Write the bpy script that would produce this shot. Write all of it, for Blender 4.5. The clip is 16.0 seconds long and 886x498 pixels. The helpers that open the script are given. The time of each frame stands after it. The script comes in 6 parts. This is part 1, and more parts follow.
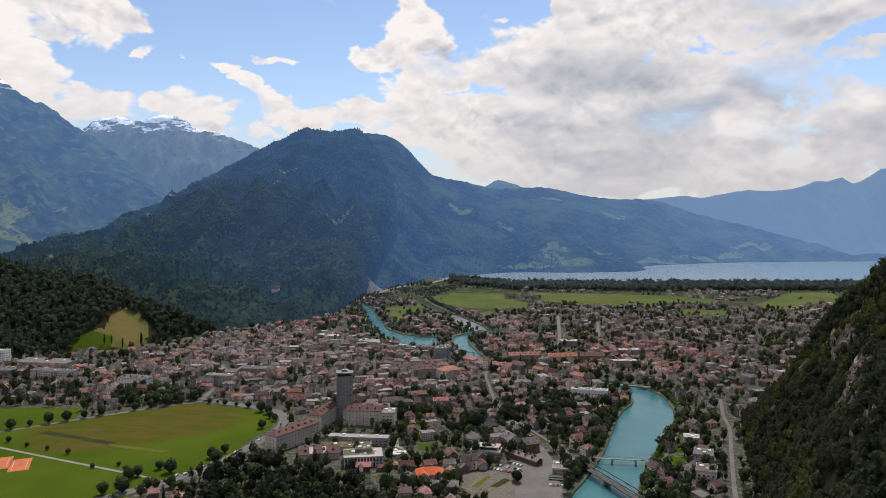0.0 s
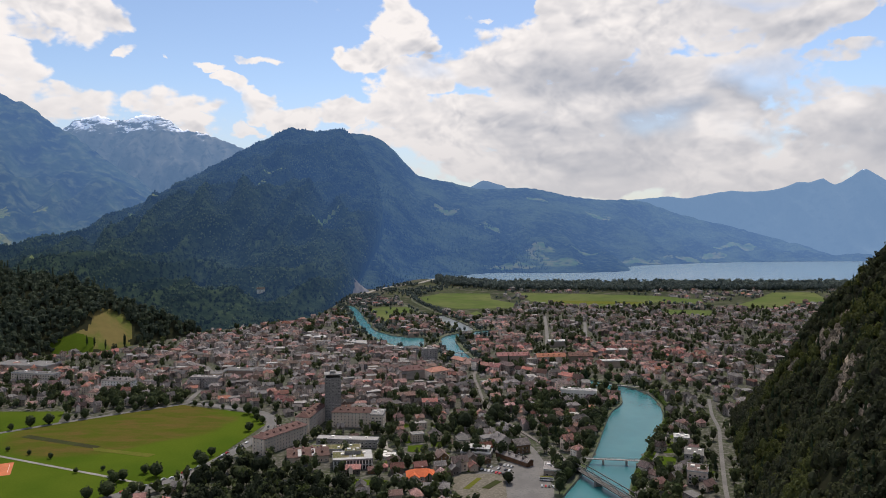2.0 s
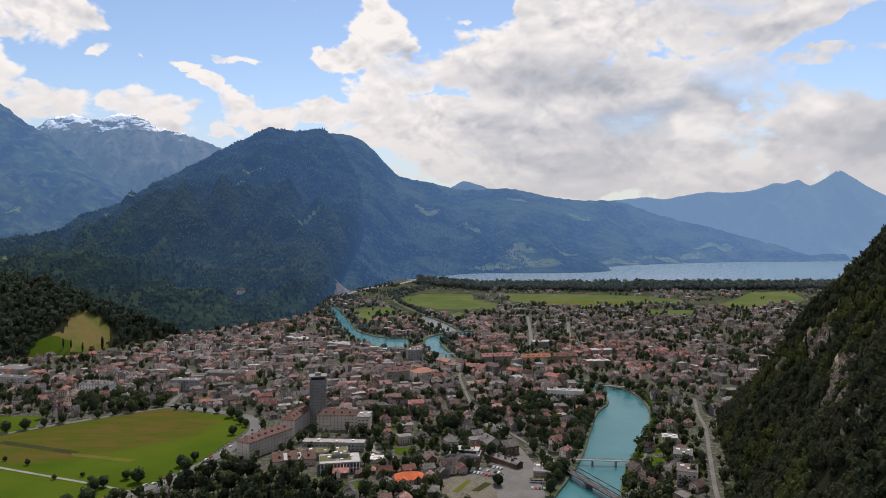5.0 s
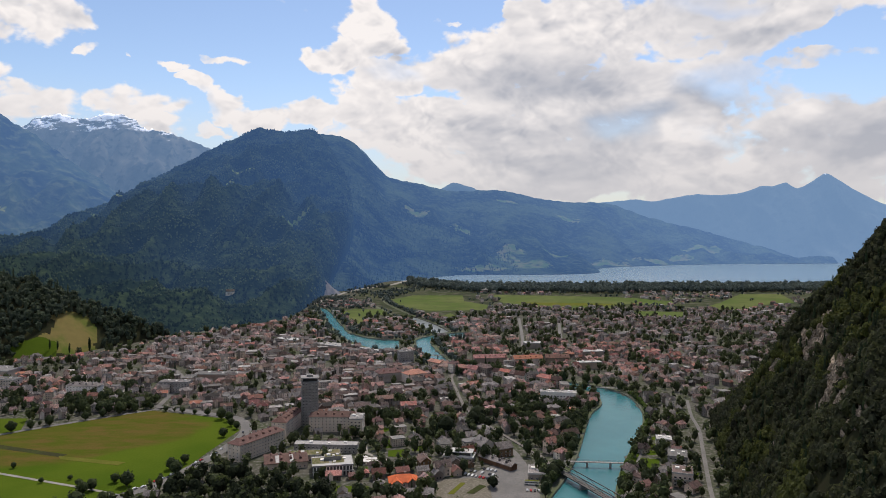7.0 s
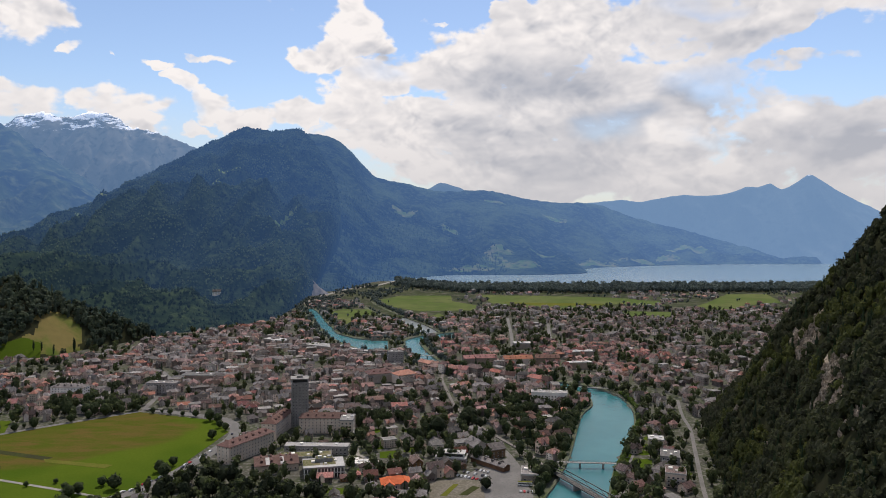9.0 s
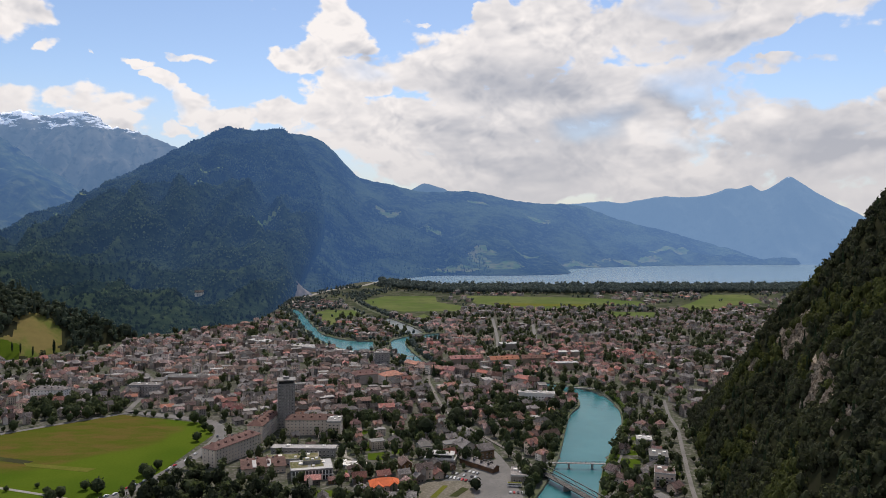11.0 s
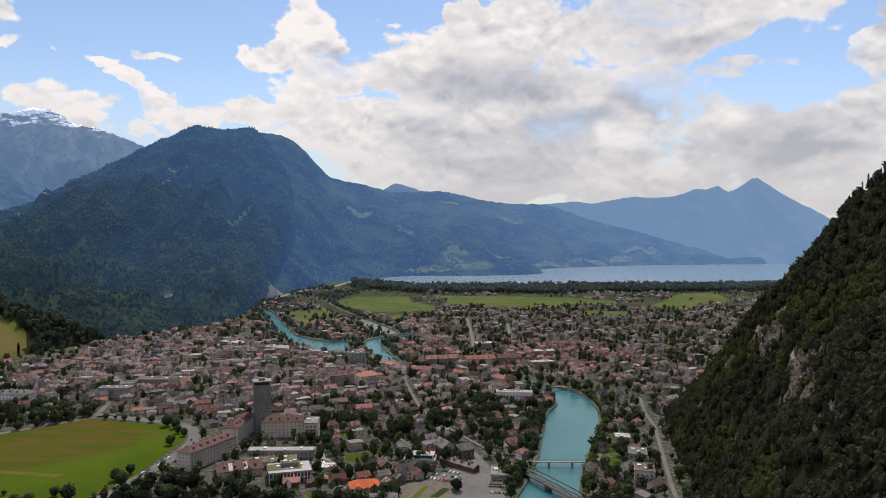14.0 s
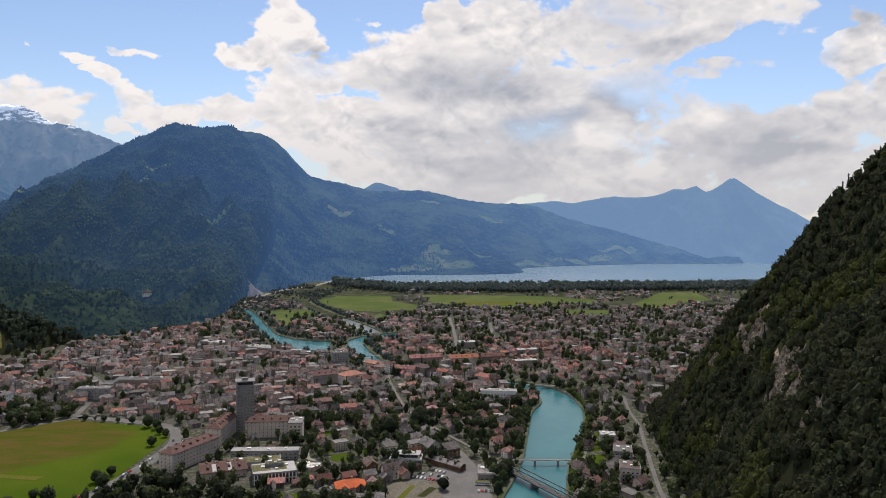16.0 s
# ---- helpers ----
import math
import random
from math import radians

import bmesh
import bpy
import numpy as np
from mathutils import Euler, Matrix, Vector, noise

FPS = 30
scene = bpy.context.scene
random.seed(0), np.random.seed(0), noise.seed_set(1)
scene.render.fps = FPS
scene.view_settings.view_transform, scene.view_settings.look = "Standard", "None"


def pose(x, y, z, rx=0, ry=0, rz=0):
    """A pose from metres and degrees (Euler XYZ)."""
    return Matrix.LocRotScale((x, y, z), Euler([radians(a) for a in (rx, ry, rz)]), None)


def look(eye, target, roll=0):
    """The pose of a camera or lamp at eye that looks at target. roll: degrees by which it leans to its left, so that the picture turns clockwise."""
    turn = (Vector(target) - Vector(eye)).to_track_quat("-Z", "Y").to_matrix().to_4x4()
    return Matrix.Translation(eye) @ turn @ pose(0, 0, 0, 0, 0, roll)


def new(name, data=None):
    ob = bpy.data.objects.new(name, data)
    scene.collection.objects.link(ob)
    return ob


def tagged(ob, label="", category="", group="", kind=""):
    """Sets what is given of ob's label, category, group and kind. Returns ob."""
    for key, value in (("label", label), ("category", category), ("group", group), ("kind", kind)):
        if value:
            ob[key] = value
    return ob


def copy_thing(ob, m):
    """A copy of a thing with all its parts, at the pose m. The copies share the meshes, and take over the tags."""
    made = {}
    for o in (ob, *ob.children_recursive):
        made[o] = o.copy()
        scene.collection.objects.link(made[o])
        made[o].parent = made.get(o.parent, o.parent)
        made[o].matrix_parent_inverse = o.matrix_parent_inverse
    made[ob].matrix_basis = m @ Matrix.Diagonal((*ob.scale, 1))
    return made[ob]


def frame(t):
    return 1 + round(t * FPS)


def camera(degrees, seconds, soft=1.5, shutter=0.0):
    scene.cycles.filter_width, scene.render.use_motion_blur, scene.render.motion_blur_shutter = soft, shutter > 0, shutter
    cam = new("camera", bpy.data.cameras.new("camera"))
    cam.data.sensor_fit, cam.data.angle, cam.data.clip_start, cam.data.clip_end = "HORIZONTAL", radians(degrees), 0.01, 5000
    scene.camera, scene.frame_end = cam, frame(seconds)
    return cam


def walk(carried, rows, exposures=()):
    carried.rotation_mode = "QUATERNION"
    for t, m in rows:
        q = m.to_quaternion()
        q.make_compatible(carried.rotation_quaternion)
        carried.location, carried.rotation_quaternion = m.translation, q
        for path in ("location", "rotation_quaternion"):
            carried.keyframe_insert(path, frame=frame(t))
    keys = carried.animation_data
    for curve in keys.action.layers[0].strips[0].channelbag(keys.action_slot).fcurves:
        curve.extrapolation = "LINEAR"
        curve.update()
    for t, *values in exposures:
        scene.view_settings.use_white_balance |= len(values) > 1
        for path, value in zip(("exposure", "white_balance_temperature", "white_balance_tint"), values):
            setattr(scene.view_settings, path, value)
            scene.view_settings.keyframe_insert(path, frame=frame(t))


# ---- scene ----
cam = camera(64.1, 16.0, soft=0.95)
PATH = [
    (0, (-3.255, -1.899, 215.919), (-3.257, 0.099, 215.833), 0.2),
    (0.5, (-4.45, -0.674, 215.926), (-4.441, 1.324, 215.84), 0.2),
    (1, (-5.501, 0.756, 215.73), (-5.482, 2.754, 215.645), 0.2),
    (1.5, (-6.675, 2.136, 215.345), (-6.645, 4.134, 215.261), 0.2),
    (2, (-7.937, 3.246, 215.018), (-7.896, 5.244, 214.934), 0.2),
    (2.5, (-9.011, 4.345, 214.92), (-8.959, 6.343, 214.837), 0.2),
    (3, (-10.176, 5.351, 214.761), (-10.113, 7.348, 214.678), 0.2),
    (3.5, (-11.521, 6.81, 214.441), (-11.448, 8.807, 214.359), 0.3),
    (4, (-13.257, 8.057, 214.215), (-13.175, 10.054, 214.133), 0.3),
    (6.5, (-18.763, 14.6, 213.204), (-18.639, 16.594, 213.125), 0.3),
    (7, (-20.158, 15.875, 212.644), (-20.027, 17.869, 212.567), 0.4),
    (7.5, (-21.255, 17.33, 212.412), (-21.116, 19.324, 212.335), 0.4),
    (8, (-22.508, 18.524, 212.017), (-22.36, 20.518, 211.94), 0.4),
    (8.5, (-23.82, 19.471, 211.879), (-23.662, 21.464, 211.803), 0.4),
    (9, (-25.034, 20.911, 211.885), (-24.865, 22.902, 211.809), 0.5),
    (11.5, (-31.543, 26.063, 210.511), (-31.314, 28.048, 210.439), 0.6),
    (12, (-32.656, 27.135, 210.123), (-32.416, 29.12, 210.052), 0.6),
    (12.5, (-33.765, 28.002, 209.932), (-33.51, 29.984, 209.861), 0.6),
    (13, (-35.007, 29.159, 209.717), (-34.736, 31.139, 209.645), 0.6),
    (13.5, (-36.2, 30.053, 209.318), (-35.914, 32.032, 209.247), 0.6),
    (14, (-37.253, 30.9, 209.082), (-36.953, 32.876, 209.011), 0.6),
    (14.5, (-38.485, 31.817, 208.929), (-38.17, 33.791, 208.857), 0.6),
    (15, (-39.503, 32.818, 208.619), (-39.173, 34.79, 208.547), 0.7),
    (15.5, (-40.529, 33.754, 208.475), (-40.186, 35.724, 208.403), 0.6),
    (16, (-42.208, 34.109, 207.987), (-41.852, 36.076, 207.915), 0.7),
]
walk(cam, [(t, look(eye, target, roll)) for t, eye, target, roll in PATH], [(0, -0.05, 6640, 13.5), (16, -0.05, 6640, 13.5)])

# ---- world, sun, exposure ----
scene.view_settings.exposure = 0.0
SUN_AZ, SUN_EL = 14.0, 57.0     # degrees right of ahead (+y), above the horizon
sun_dir = Vector((math.sin(radians(SUN_AZ)) * math.cos(radians(SUN_EL)), math.cos(radians(SUN_AZ)) * math.cos(radians(SUN_EL)), math.sin(radians(SUN_EL))))


class Nodes:
    """Short hand for building node trees."""
    def __init__(self, tree):
        self.t = tree
        tree.nodes.clear()

    def add(self, kind, **props):
        n = self.t.nodes.new(kind)
        for k, v in props.items():
            setattr(n, k, v)
        return n

    def put(self, socket, v):
        if isinstance(v, bpy.types.NodeSocket):
            self.t.links.new(v, socket)
        else:
            socket.default_value = v

    def math(self, op, a, b=0.0, c=0.0, clamp=False):
        n = self.add("ShaderNodeMath", operation=op, use_clamp=clamp)
        for s, v in zip(n.inputs, (a, b, c)):
            self.put(s, v)
        return n.outputs[0]

    def vmath(self, op, a, b=(0, 0, 0)):
        n = self.add("ShaderNodeVectorMath", operation=op)
        self.put(n.inputs[0], a)
        self.put(n.inputs[1], b)
        return n.outputs["Value"] if op in ("DOT_PRODUCT", "LENGTH") else n.outputs[0]

    def noise(self, vec, scale, detail=4.0, rough=0.55, distort=0.0):
        n = self.add("ShaderNodeTexNoise")
        self.put(n.inputs["Vector"], vec)
        n.inputs["Scale"].default_value = scale
        n.inputs["Detail"].default_value = detail
        n.inputs["Roughness"].default_value = rough
        n.inputs["Distortion"].default_value = distort
        return n.outputs[0]

    def smooth(self, v, lo, hi, a=0.0, b=1.0):
        n = self.add("ShaderNodeMapRange", interpolation_type="SMOOTHSTEP")
        for s, x in zip(n.inputs, (v, lo, hi, a, b)):
            self.put(s, x)
        return n.outputs[0]

    def mix(self, f, a, b, blend="MIX"):
        n = self.add("ShaderNodeMix", data_type="RGBA", blend_type=blend)
        self.put(n.inputs[0], f)
        self.put(n.inputs[6], a if isinstance(a, bpy.types.NodeSocket) else (*a, 1))
        self.put(n.inputs[7], b if isinstance(b, bpy.types.NodeSocket) else (*b, 1))
        return n.outputs[2]


def build_world():
    """Blue sky with heaped cloud: single puffs to the south, a broken deck over the lake."""
    w = bpy.data.worlds.new("sky")
    scene.world = w
    w.use_nodes = True
    N = Nodes(w.node_tree)
    sky = N.add("ShaderNodeTexSky", sky_type="NISHITA", sun_disc=False, sun_elevation=radians(SUN_EL), sun_rotation=radians(SUN_AZ))
    sky.air_density, sky.dust_density, sky.altitude = 1.0, 0.6, 700
    d = N.add("ShaderNodeTexCoord").outputs["Generated"]
    sep = N.add("ShaderNodeSeparateXYZ")
    N.put(sep.inputs[0], d)
    az = N.math("MULTIPLY", N.math("ARCTAN2", sep.outputs[0], sep.outputs[1]), 57.2958)
    el = N.math("MULTIPLY", N.math("ARCSINE", sep.outputs[2]), 57.2958)
    comb = N.add("ShaderNodeCombineXYZ")
    N.put(comb.inputs[0], az)
    N.put(comb.inputs[1], el)
    flat = N.vmath("MULTIPLY", d, (1.0, 1.0, 1.5))

    def wobble(scale, detail, amount):
        n = N.add("ShaderNodeTexNoise")
        N.put(n.inputs["Vector"], flat)
        n.inputs["Scale"].default_value, n.inputs["Detail"].default_value = scale, detail
        return N.vmath("MULTIPLY", N.vmath("SUBTRACT", n.outputs["Color"], (0.5, 0.5, 0.5)), (amount, amount * 0.7, 0.0))
    place = N.vmath("ADD", comb.outputs[0], wobble(15.0, 5.0, 6.5))
    soft_place = N.vmath("ADD", comb.outputs[0], wobble(11.0, 3.0, 8.0))

    def blob(p, a, e, ra, re, inner=0.45):
        x = N.vmath("MULTIPLY", N.vmath("SUBTRACT", p, (a, e, 0.0)), (1.0 / ra, 1.0 / re, 0.0))
        return N.smooth(N.vmath("LENGTH", x), inner, 1.25, 1.0, 0.0)
    # broken cloud over the rest of the sky
    away = N.math("MAXIMUM", N.smooth(N.math("ABSOLUTE", N.math("SUBTRACT", az, 6.0)), 39.0, 47.0), N.smooth(el, 18.0, 22.0))
    cover = N.math("MULTIPLY", away, N.smooth(N.noise(flat, 2.6, 3), 0.42, 0.6))
    for a, e, ra, re, k in CLOUDS:
        cover = N.math("MAXIMUM", cover, N.math("MULTIPLY", blob(place, a, e, ra, re), k))

    bend = wobble(9.0, 3.0, 0.10)

    def billow(p):
        """Heaped cloud: rounded bulges at four sizes."""
        p = N.vmath("ADD", p, bend)
        total = None
        for scale, weight in ((11.0, 0.42), (23.0, 0.3), (50.0, 0.19), (110.0, 0.1)):
            vo = N.add("ShaderNodeTexVoronoi", feature="SMOOTH_F1")
            N.put(vo.inputs["Vector"], p)
            vo.inputs["Scale"].default_value = scale
            vo.inputs["Smoothness"].default_value = 0.45
            bulge = N.math("MULTIPLY", N.math("SUBTRACT", 1.0, vo.outputs["Distance"]), weight)
            total = bulge if total is None else N.math("ADD", total, bulge)
        return total
    h1 = billow(flat)
    h2 = billow(N.vmath("ADD", flat, (0.003, 0.004, 0.016)))
    n1 = N.noise(flat, 13.0, 7, 0.58)
    dens = N.math("MULTIPLY_ADD", N.math("SUBTRACT", n1, 0.5), 1.5, cover)
    dens = N.math("MULTIPLY_ADD", N.math("SUBTRACT", h1, 0.6), 1.7, dens)
    alpha = N.smooth(dens, 0.32, 0.68)
    # thin places in the deck, where blue shows through the veil
    for a, e, ra, re, k in GAPS:
        veil = N.math("MULTIPLY", blob(soft_place, a, e, ra, re, 0.0), N.smooth(n1, 0.38, 0.62, k, k * 0.55))
        alpha = N.math("MULTIPLY", alpha, N.math("SUBTRACT", 1.0, veil))
    # bulges are lit from above; inside the deck their relief is veiled
    heaped = N.smooth(N.noise(flat, 5.0, 2), 0.42, 0.6, 0.45, 1.0)
    relief = N.math("MULTIPLY", N.math("MULTIPLY", N.math("SUBTRACT", h1, h2), heaped), N.smooth(az, -2.0, 8.0, 2.6, 1.9))
    body = N.math("MULTIPLY", N.math("SUBTRACT", N.noise(flat, 6.5, 5, 0.55), 0.5), 0.9)
    shade = N.math("ADD", N.math("ADD", relief, body), N.smooth(az, -2.0, 12.0, 0.83, 0.6))
    edge = N.smooth(dens, 0.45, 0.95, 0.16, 0.0)
    shade = N.math("ADD", shade, edge)
    for a, e, ra, re, k in GREYS:
        shade = N.math("MULTIPLY_ADD", blob(soft_place, a, e, ra, re, 0.1), -k, shade)
    shade = N.math("MINIMUM", N.math("MAXIMUM", shade, 0.0), 1.0)
    white = N.mix(shade, CLOUD_DARK, CLOUD_LIGHT)
    skyc = N.mix(1.0, sky.outputs[0], SKY_TINT, "MULTIPLY")
    col = N.mix(alpha, skyc, white)
    # hazy whitening towards the horizon
    col = N.mix(N.smooth(el, 1.0, 11.0, 0.6, 0.0), col, HORIZON)
    bg = N.add("ShaderNodeBackground")
    N.put(bg.inputs[0], col)
    bg.inputs[1].default_value = 0.1
    out = N.add("ShaderNodeOutputWorld")
    w.node_tree.links.new(bg.outputs[0], out.inputs[0])


SKY_TINT = (1.25, 1.3, 1.36)
CLOUD_LIGHT, CLOUD_DARK, HORIZON = (9.6, 9.4, 9.2), (4.25, 4.6, 5.25), (5.35, 5.45, 5.7)
# azimuth, elevation and radii in degrees, and weight
CLOUDS = [(-28.0, 14.2, 6.2, 2.9, 1.0), (-31.0, 10.2, 4.2, 2.8, 1.0), (-23.2, 11.6, 0.9, 0.9, 0.8), (-28.5, 8.2, 6.5, 1.9, 1.0), (-20.5, 8.4, 4.2, 1.5, 0.9), (-18.5, 7.0, 2.0, 1.0, 0.7),
          (-13.7, 12.1, 1.7, 0.65, 0.95), (-19.8, 11.8, 0.8, 0.3, 0.75), (-16.5, 11.3, 1.2, 0.6, 0.95), (-15.2, 10.3, 1.4, 1.0, 1.0), (-12.8, 8.8, 2.4, 1.5, 1.0), (-10.0, 8.0, 3.2, 1.7, 1.0), (-6.5, 8.6, 3.0, 1.6, 1.0), (-14.2, 7.0, 1.2, 0.7, 0.8), (-2.5, 9.0, 3.4, 1.9, 1.0),
          (-5.2, 12.6, 2.7, 1.8, 1.1), (-1.2, 11.3, 3.2, 2.0, 1.0), (-1.7, 15.2, 3.4, 2.6, 1.1), (3.0, 15.4, 1.4, 0.25, 0.62), (9.4, 16.6, 1.7, 1.2, 1.0),
          (7.5, 12.2, 9.0, 3.2, 1.15), (14.8, 14.9, 8.5, 3.4, 1.15), (18.0, 9.0, 16.0, 5.0, 1.1), (24.0, 15.0, 8.0, 4.0, 1.1), (5.0, 7.0, 12.0, 3.5, 1.1), (20.0, 4.5, 24.0, 3.5, 1.1), (34.0, 6.8, 11.0, 2.9, 1.05), (31.5, 15.8, 8.0, 2.4, 1.05), (40.0, 12.2, 2.6, 2.6, 1.15), (31.0, 11.6, 3.6, 0.8, 0.9), (36.0, 10.0, 0.9, 0.5, 0.8), (44.0, 8.0, 8.0, 4.0, 1.1), (-35.0, 12.0, 5.0, 6.0, 0.9), (38.0, 3.2, 12.0, 2.6, 1.1)]
GAPS = [(27.5, 10.3, 6.5, 1.7, 0.75), (33.8, 9.9, 3.5, 1.2, 0.8), (35.5, 12.6, 3.8, 1.9, 0.9), (-26.0, 11.2, 1.8, 0.7, 0.7), (-15.6, 8.0, 1.5, 1.6, 0.85), (24.3, 16.2, 3.0, 0.8, 0.5), (18.7, 7.4, 3.0, 1.9, 0.5), (25.0, 6.9, 2.5, 0.7, 0.4), (0.0, 12.0, 1.5, 1.0, 0.35)]
GREYS = [(11.0, 10.8, 9.5, 2.2, 0.5), (18.8, 7.6, 3.6, 2.1, 0.75), (0.0, 13.4, 1.9, 1.0, 0.6), (40.8, 14.0, 3.2, 2.0, 0.55), (36.0, 5.3, 6.0, 1.4, 0.6), (7.0, 7.2, 8.0, 1.2, 0.4), (30.0, 13.6, 6.0, 1.2, 0.35), (24.0, 9.0, 5.0, 1.6, 0.45), (-29.0, 12.8, 2.4, 0.8, 0.3), (-4.6, 11.6, 1.6, 0.6, 0.25), (14.0, 5.2, 8.0, 1.3, 0.4), (33.0, 8.0, 10.0, 5.0, 0.2),
         (22.3, 6.6, 1.3, 0.8, -0.4), (26.2, 5.1, 1.6, 1.3, -0.5), (30.6, 7.9, 1.8, 1.2, -0.45), (16.0, 14.5, 6.0, 1.8, -0.2), (-5.0, 13.6, 2.0, 0.8, -0.2)]
build_world()
sun = new("sun", bpy.data.lights.new("sun", "SUN"))
sun.data.energy, sun.data.angle, sun.data.color = 3.6, radians(0.53), (1.0, 0.925, 0.82)
sun.matrix_world = look(sun_dir * 100, (0, 0, 0))

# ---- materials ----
# haze put into the mountains as glow: grows with distance, sunward; thins with height
HAZE_GLOW = (900, (0.008, 0.016, 0.023), 2800, (0.034, 0.08, 0.188), 6000, (0.105, 0.2, 0.385), (0.55, 1.0, -0.9))


def surface(name, cols, scale=0.2, fine=3.0, rough=0.85, bump=0.0, bump_scale=1.0, vary=0.0, by="", glow=None, spec=0.15, snow=None, thin=0.0, metal=0.0, detail=4, lo=0.35, hi=0.65, relief=0.6):
    """A procedural surface: two or three colours mixed by broad and fine noise, with bump and a random shift for each piece or object."""
    m = bpy.data.materials.new(name)
    m.use_nodes = True
    N = Nodes(m.node_tree)
    pos = N.add("ShaderNodeNewGeometry").outputs["Position"]
    broad = N.smooth(N.noise(pos, scale, detail), lo, hi)
    small = N.noise(pos, fine, 3)
    c = N.mix(broad, cols[0], cols[1])
    if len(cols) > 2:
        c = N.mix(N.smooth(small, 0.45, 0.7), c, cols[2])
    grain = N.math("MULTIPLY_ADD", small, relief, 1.0 - relief / 2)
    if by:
        r = N.add("ShaderNodeObjectInfo").outputs["Random"] if by == "object" else N.add("ShaderNodeNewGeometry").outputs["Random Per Island"]
        grain = N.math("MULTIPLY", grain, N.math("MULTIPLY_ADD", r, vary, 1.0 - vary / 2))
        hs = N.add("ShaderNodeHueSaturation")
        N.put(hs.inputs["Hue"], N.math("MULTIPLY_ADD", N.math("FRACT", N.math("MULTIPLY", r, 7.31)), 0.025 * vary, 0.5 - 0.0125 * vary))
        N.put(hs.inputs["Saturation"], N.math("MULTIPLY_ADD", N.math("FRACT", N.math("MULTIPLY", r, 13.7)), 0.4 * vary, 1.0 - 0.25 * vary))
        N.put(hs.inputs["Color"], c)
        c = hs.outputs[0]
    if snow:
        # old snow lies high up, in streaks
        sz = N.add("ShaderNodeSeparateXYZ")
        N.put(sz.inputs[0], pos)
        streak = N.noise(N.vmath("MULTIPLY", pos, (1.0, 0.3, 2.6)), 0.011, 8, 0.7)
        high = N.smooth(N.math("MULTIPLY_ADD", streak, snow[1], sz.outputs[2]), snow[0], snow[0] + 55)
        c = N.mix(high, c, (0.8, 0.82, 0.85))
    cc = N.add("ShaderNodeVectorMath", operation="SCALE")
    N.put(cc.inputs[0], c)
    N.put(cc.inputs["Scale"], grain)
    b = N.add("ShaderNodeBsdfPrincipled")
    N.put(b.inputs["Base Color"], cc.outputs[0])
    b.inputs["Roughness"].default_value = rough
    b.inputs["Metallic"].default_value = metal
    b.inputs["Specular IOR Level"].default_value = spec
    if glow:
        # the mountain surface itself glows in place of hazy air, more with distance
        s0, near_haze, s1, mid_haze, s2, far_haze, along = glow
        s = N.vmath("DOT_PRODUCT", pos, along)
        air = N.mix(N.smooth(s, s0, s1), near_haze, mid_haze)
        N.put(b.inputs["Emission Color"], N.mix(N.smooth(s, s1 - 200, s2), air, far_haze))
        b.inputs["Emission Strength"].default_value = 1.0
    if bump:
        bn = N.add("ShaderNodeBump")
        bn.inputs["Strength"].default_value = bump
        bn.inputs["Distance"].default_value = 1.0 / bump_scale
        N.put(bn.inputs["Height"], N.noise(pos, bump_scale, 5))
        N.put(b.inputs["Normal"], bn.outputs[0])
    o = N.add("ShaderNodeOutputMaterial")
    shade = b.outputs[0]
    if thin:
        # leaves let some of the sun through
        tr = N.add("ShaderNodeBsdfTranslucent")
        N.put(tr.inputs[0], cc.outputs[0])
        mx = N.add("ShaderNodeMixShader")
        mx.inputs[0].default_value = thin
        m.node_tree.links.new(shade, mx.inputs[1])
        m.node_tree.links.new(tr.outputs[0], mx.inputs[2])
        shade = mx.outputs[0]
    m.node_tree.links.new(shade, o.inputs[0])
    return m


M_GROUND = surface("town_ground", [(0.078, 0.077, 0.064), (0.054, 0.065, 0.035), (0.14, 0.133, 0.124)], 0.03, 0.25, spec=0.0, rough=1.0)
M_GRASS = surface("meadow_grass", [(0.048, 0.08, 0.009), (0.068, 0.098, 0.012), (0.057, 0.085, 0.01)], 0.008, 0.3, relief=0.25, spec=0.0, rough=1.0)
M_TURF = surface("bare_turf", [(0.04, 0.042, 0.022), (0.045, 0.055, 0.02)], 0.05, 0.5, spec=0.0)


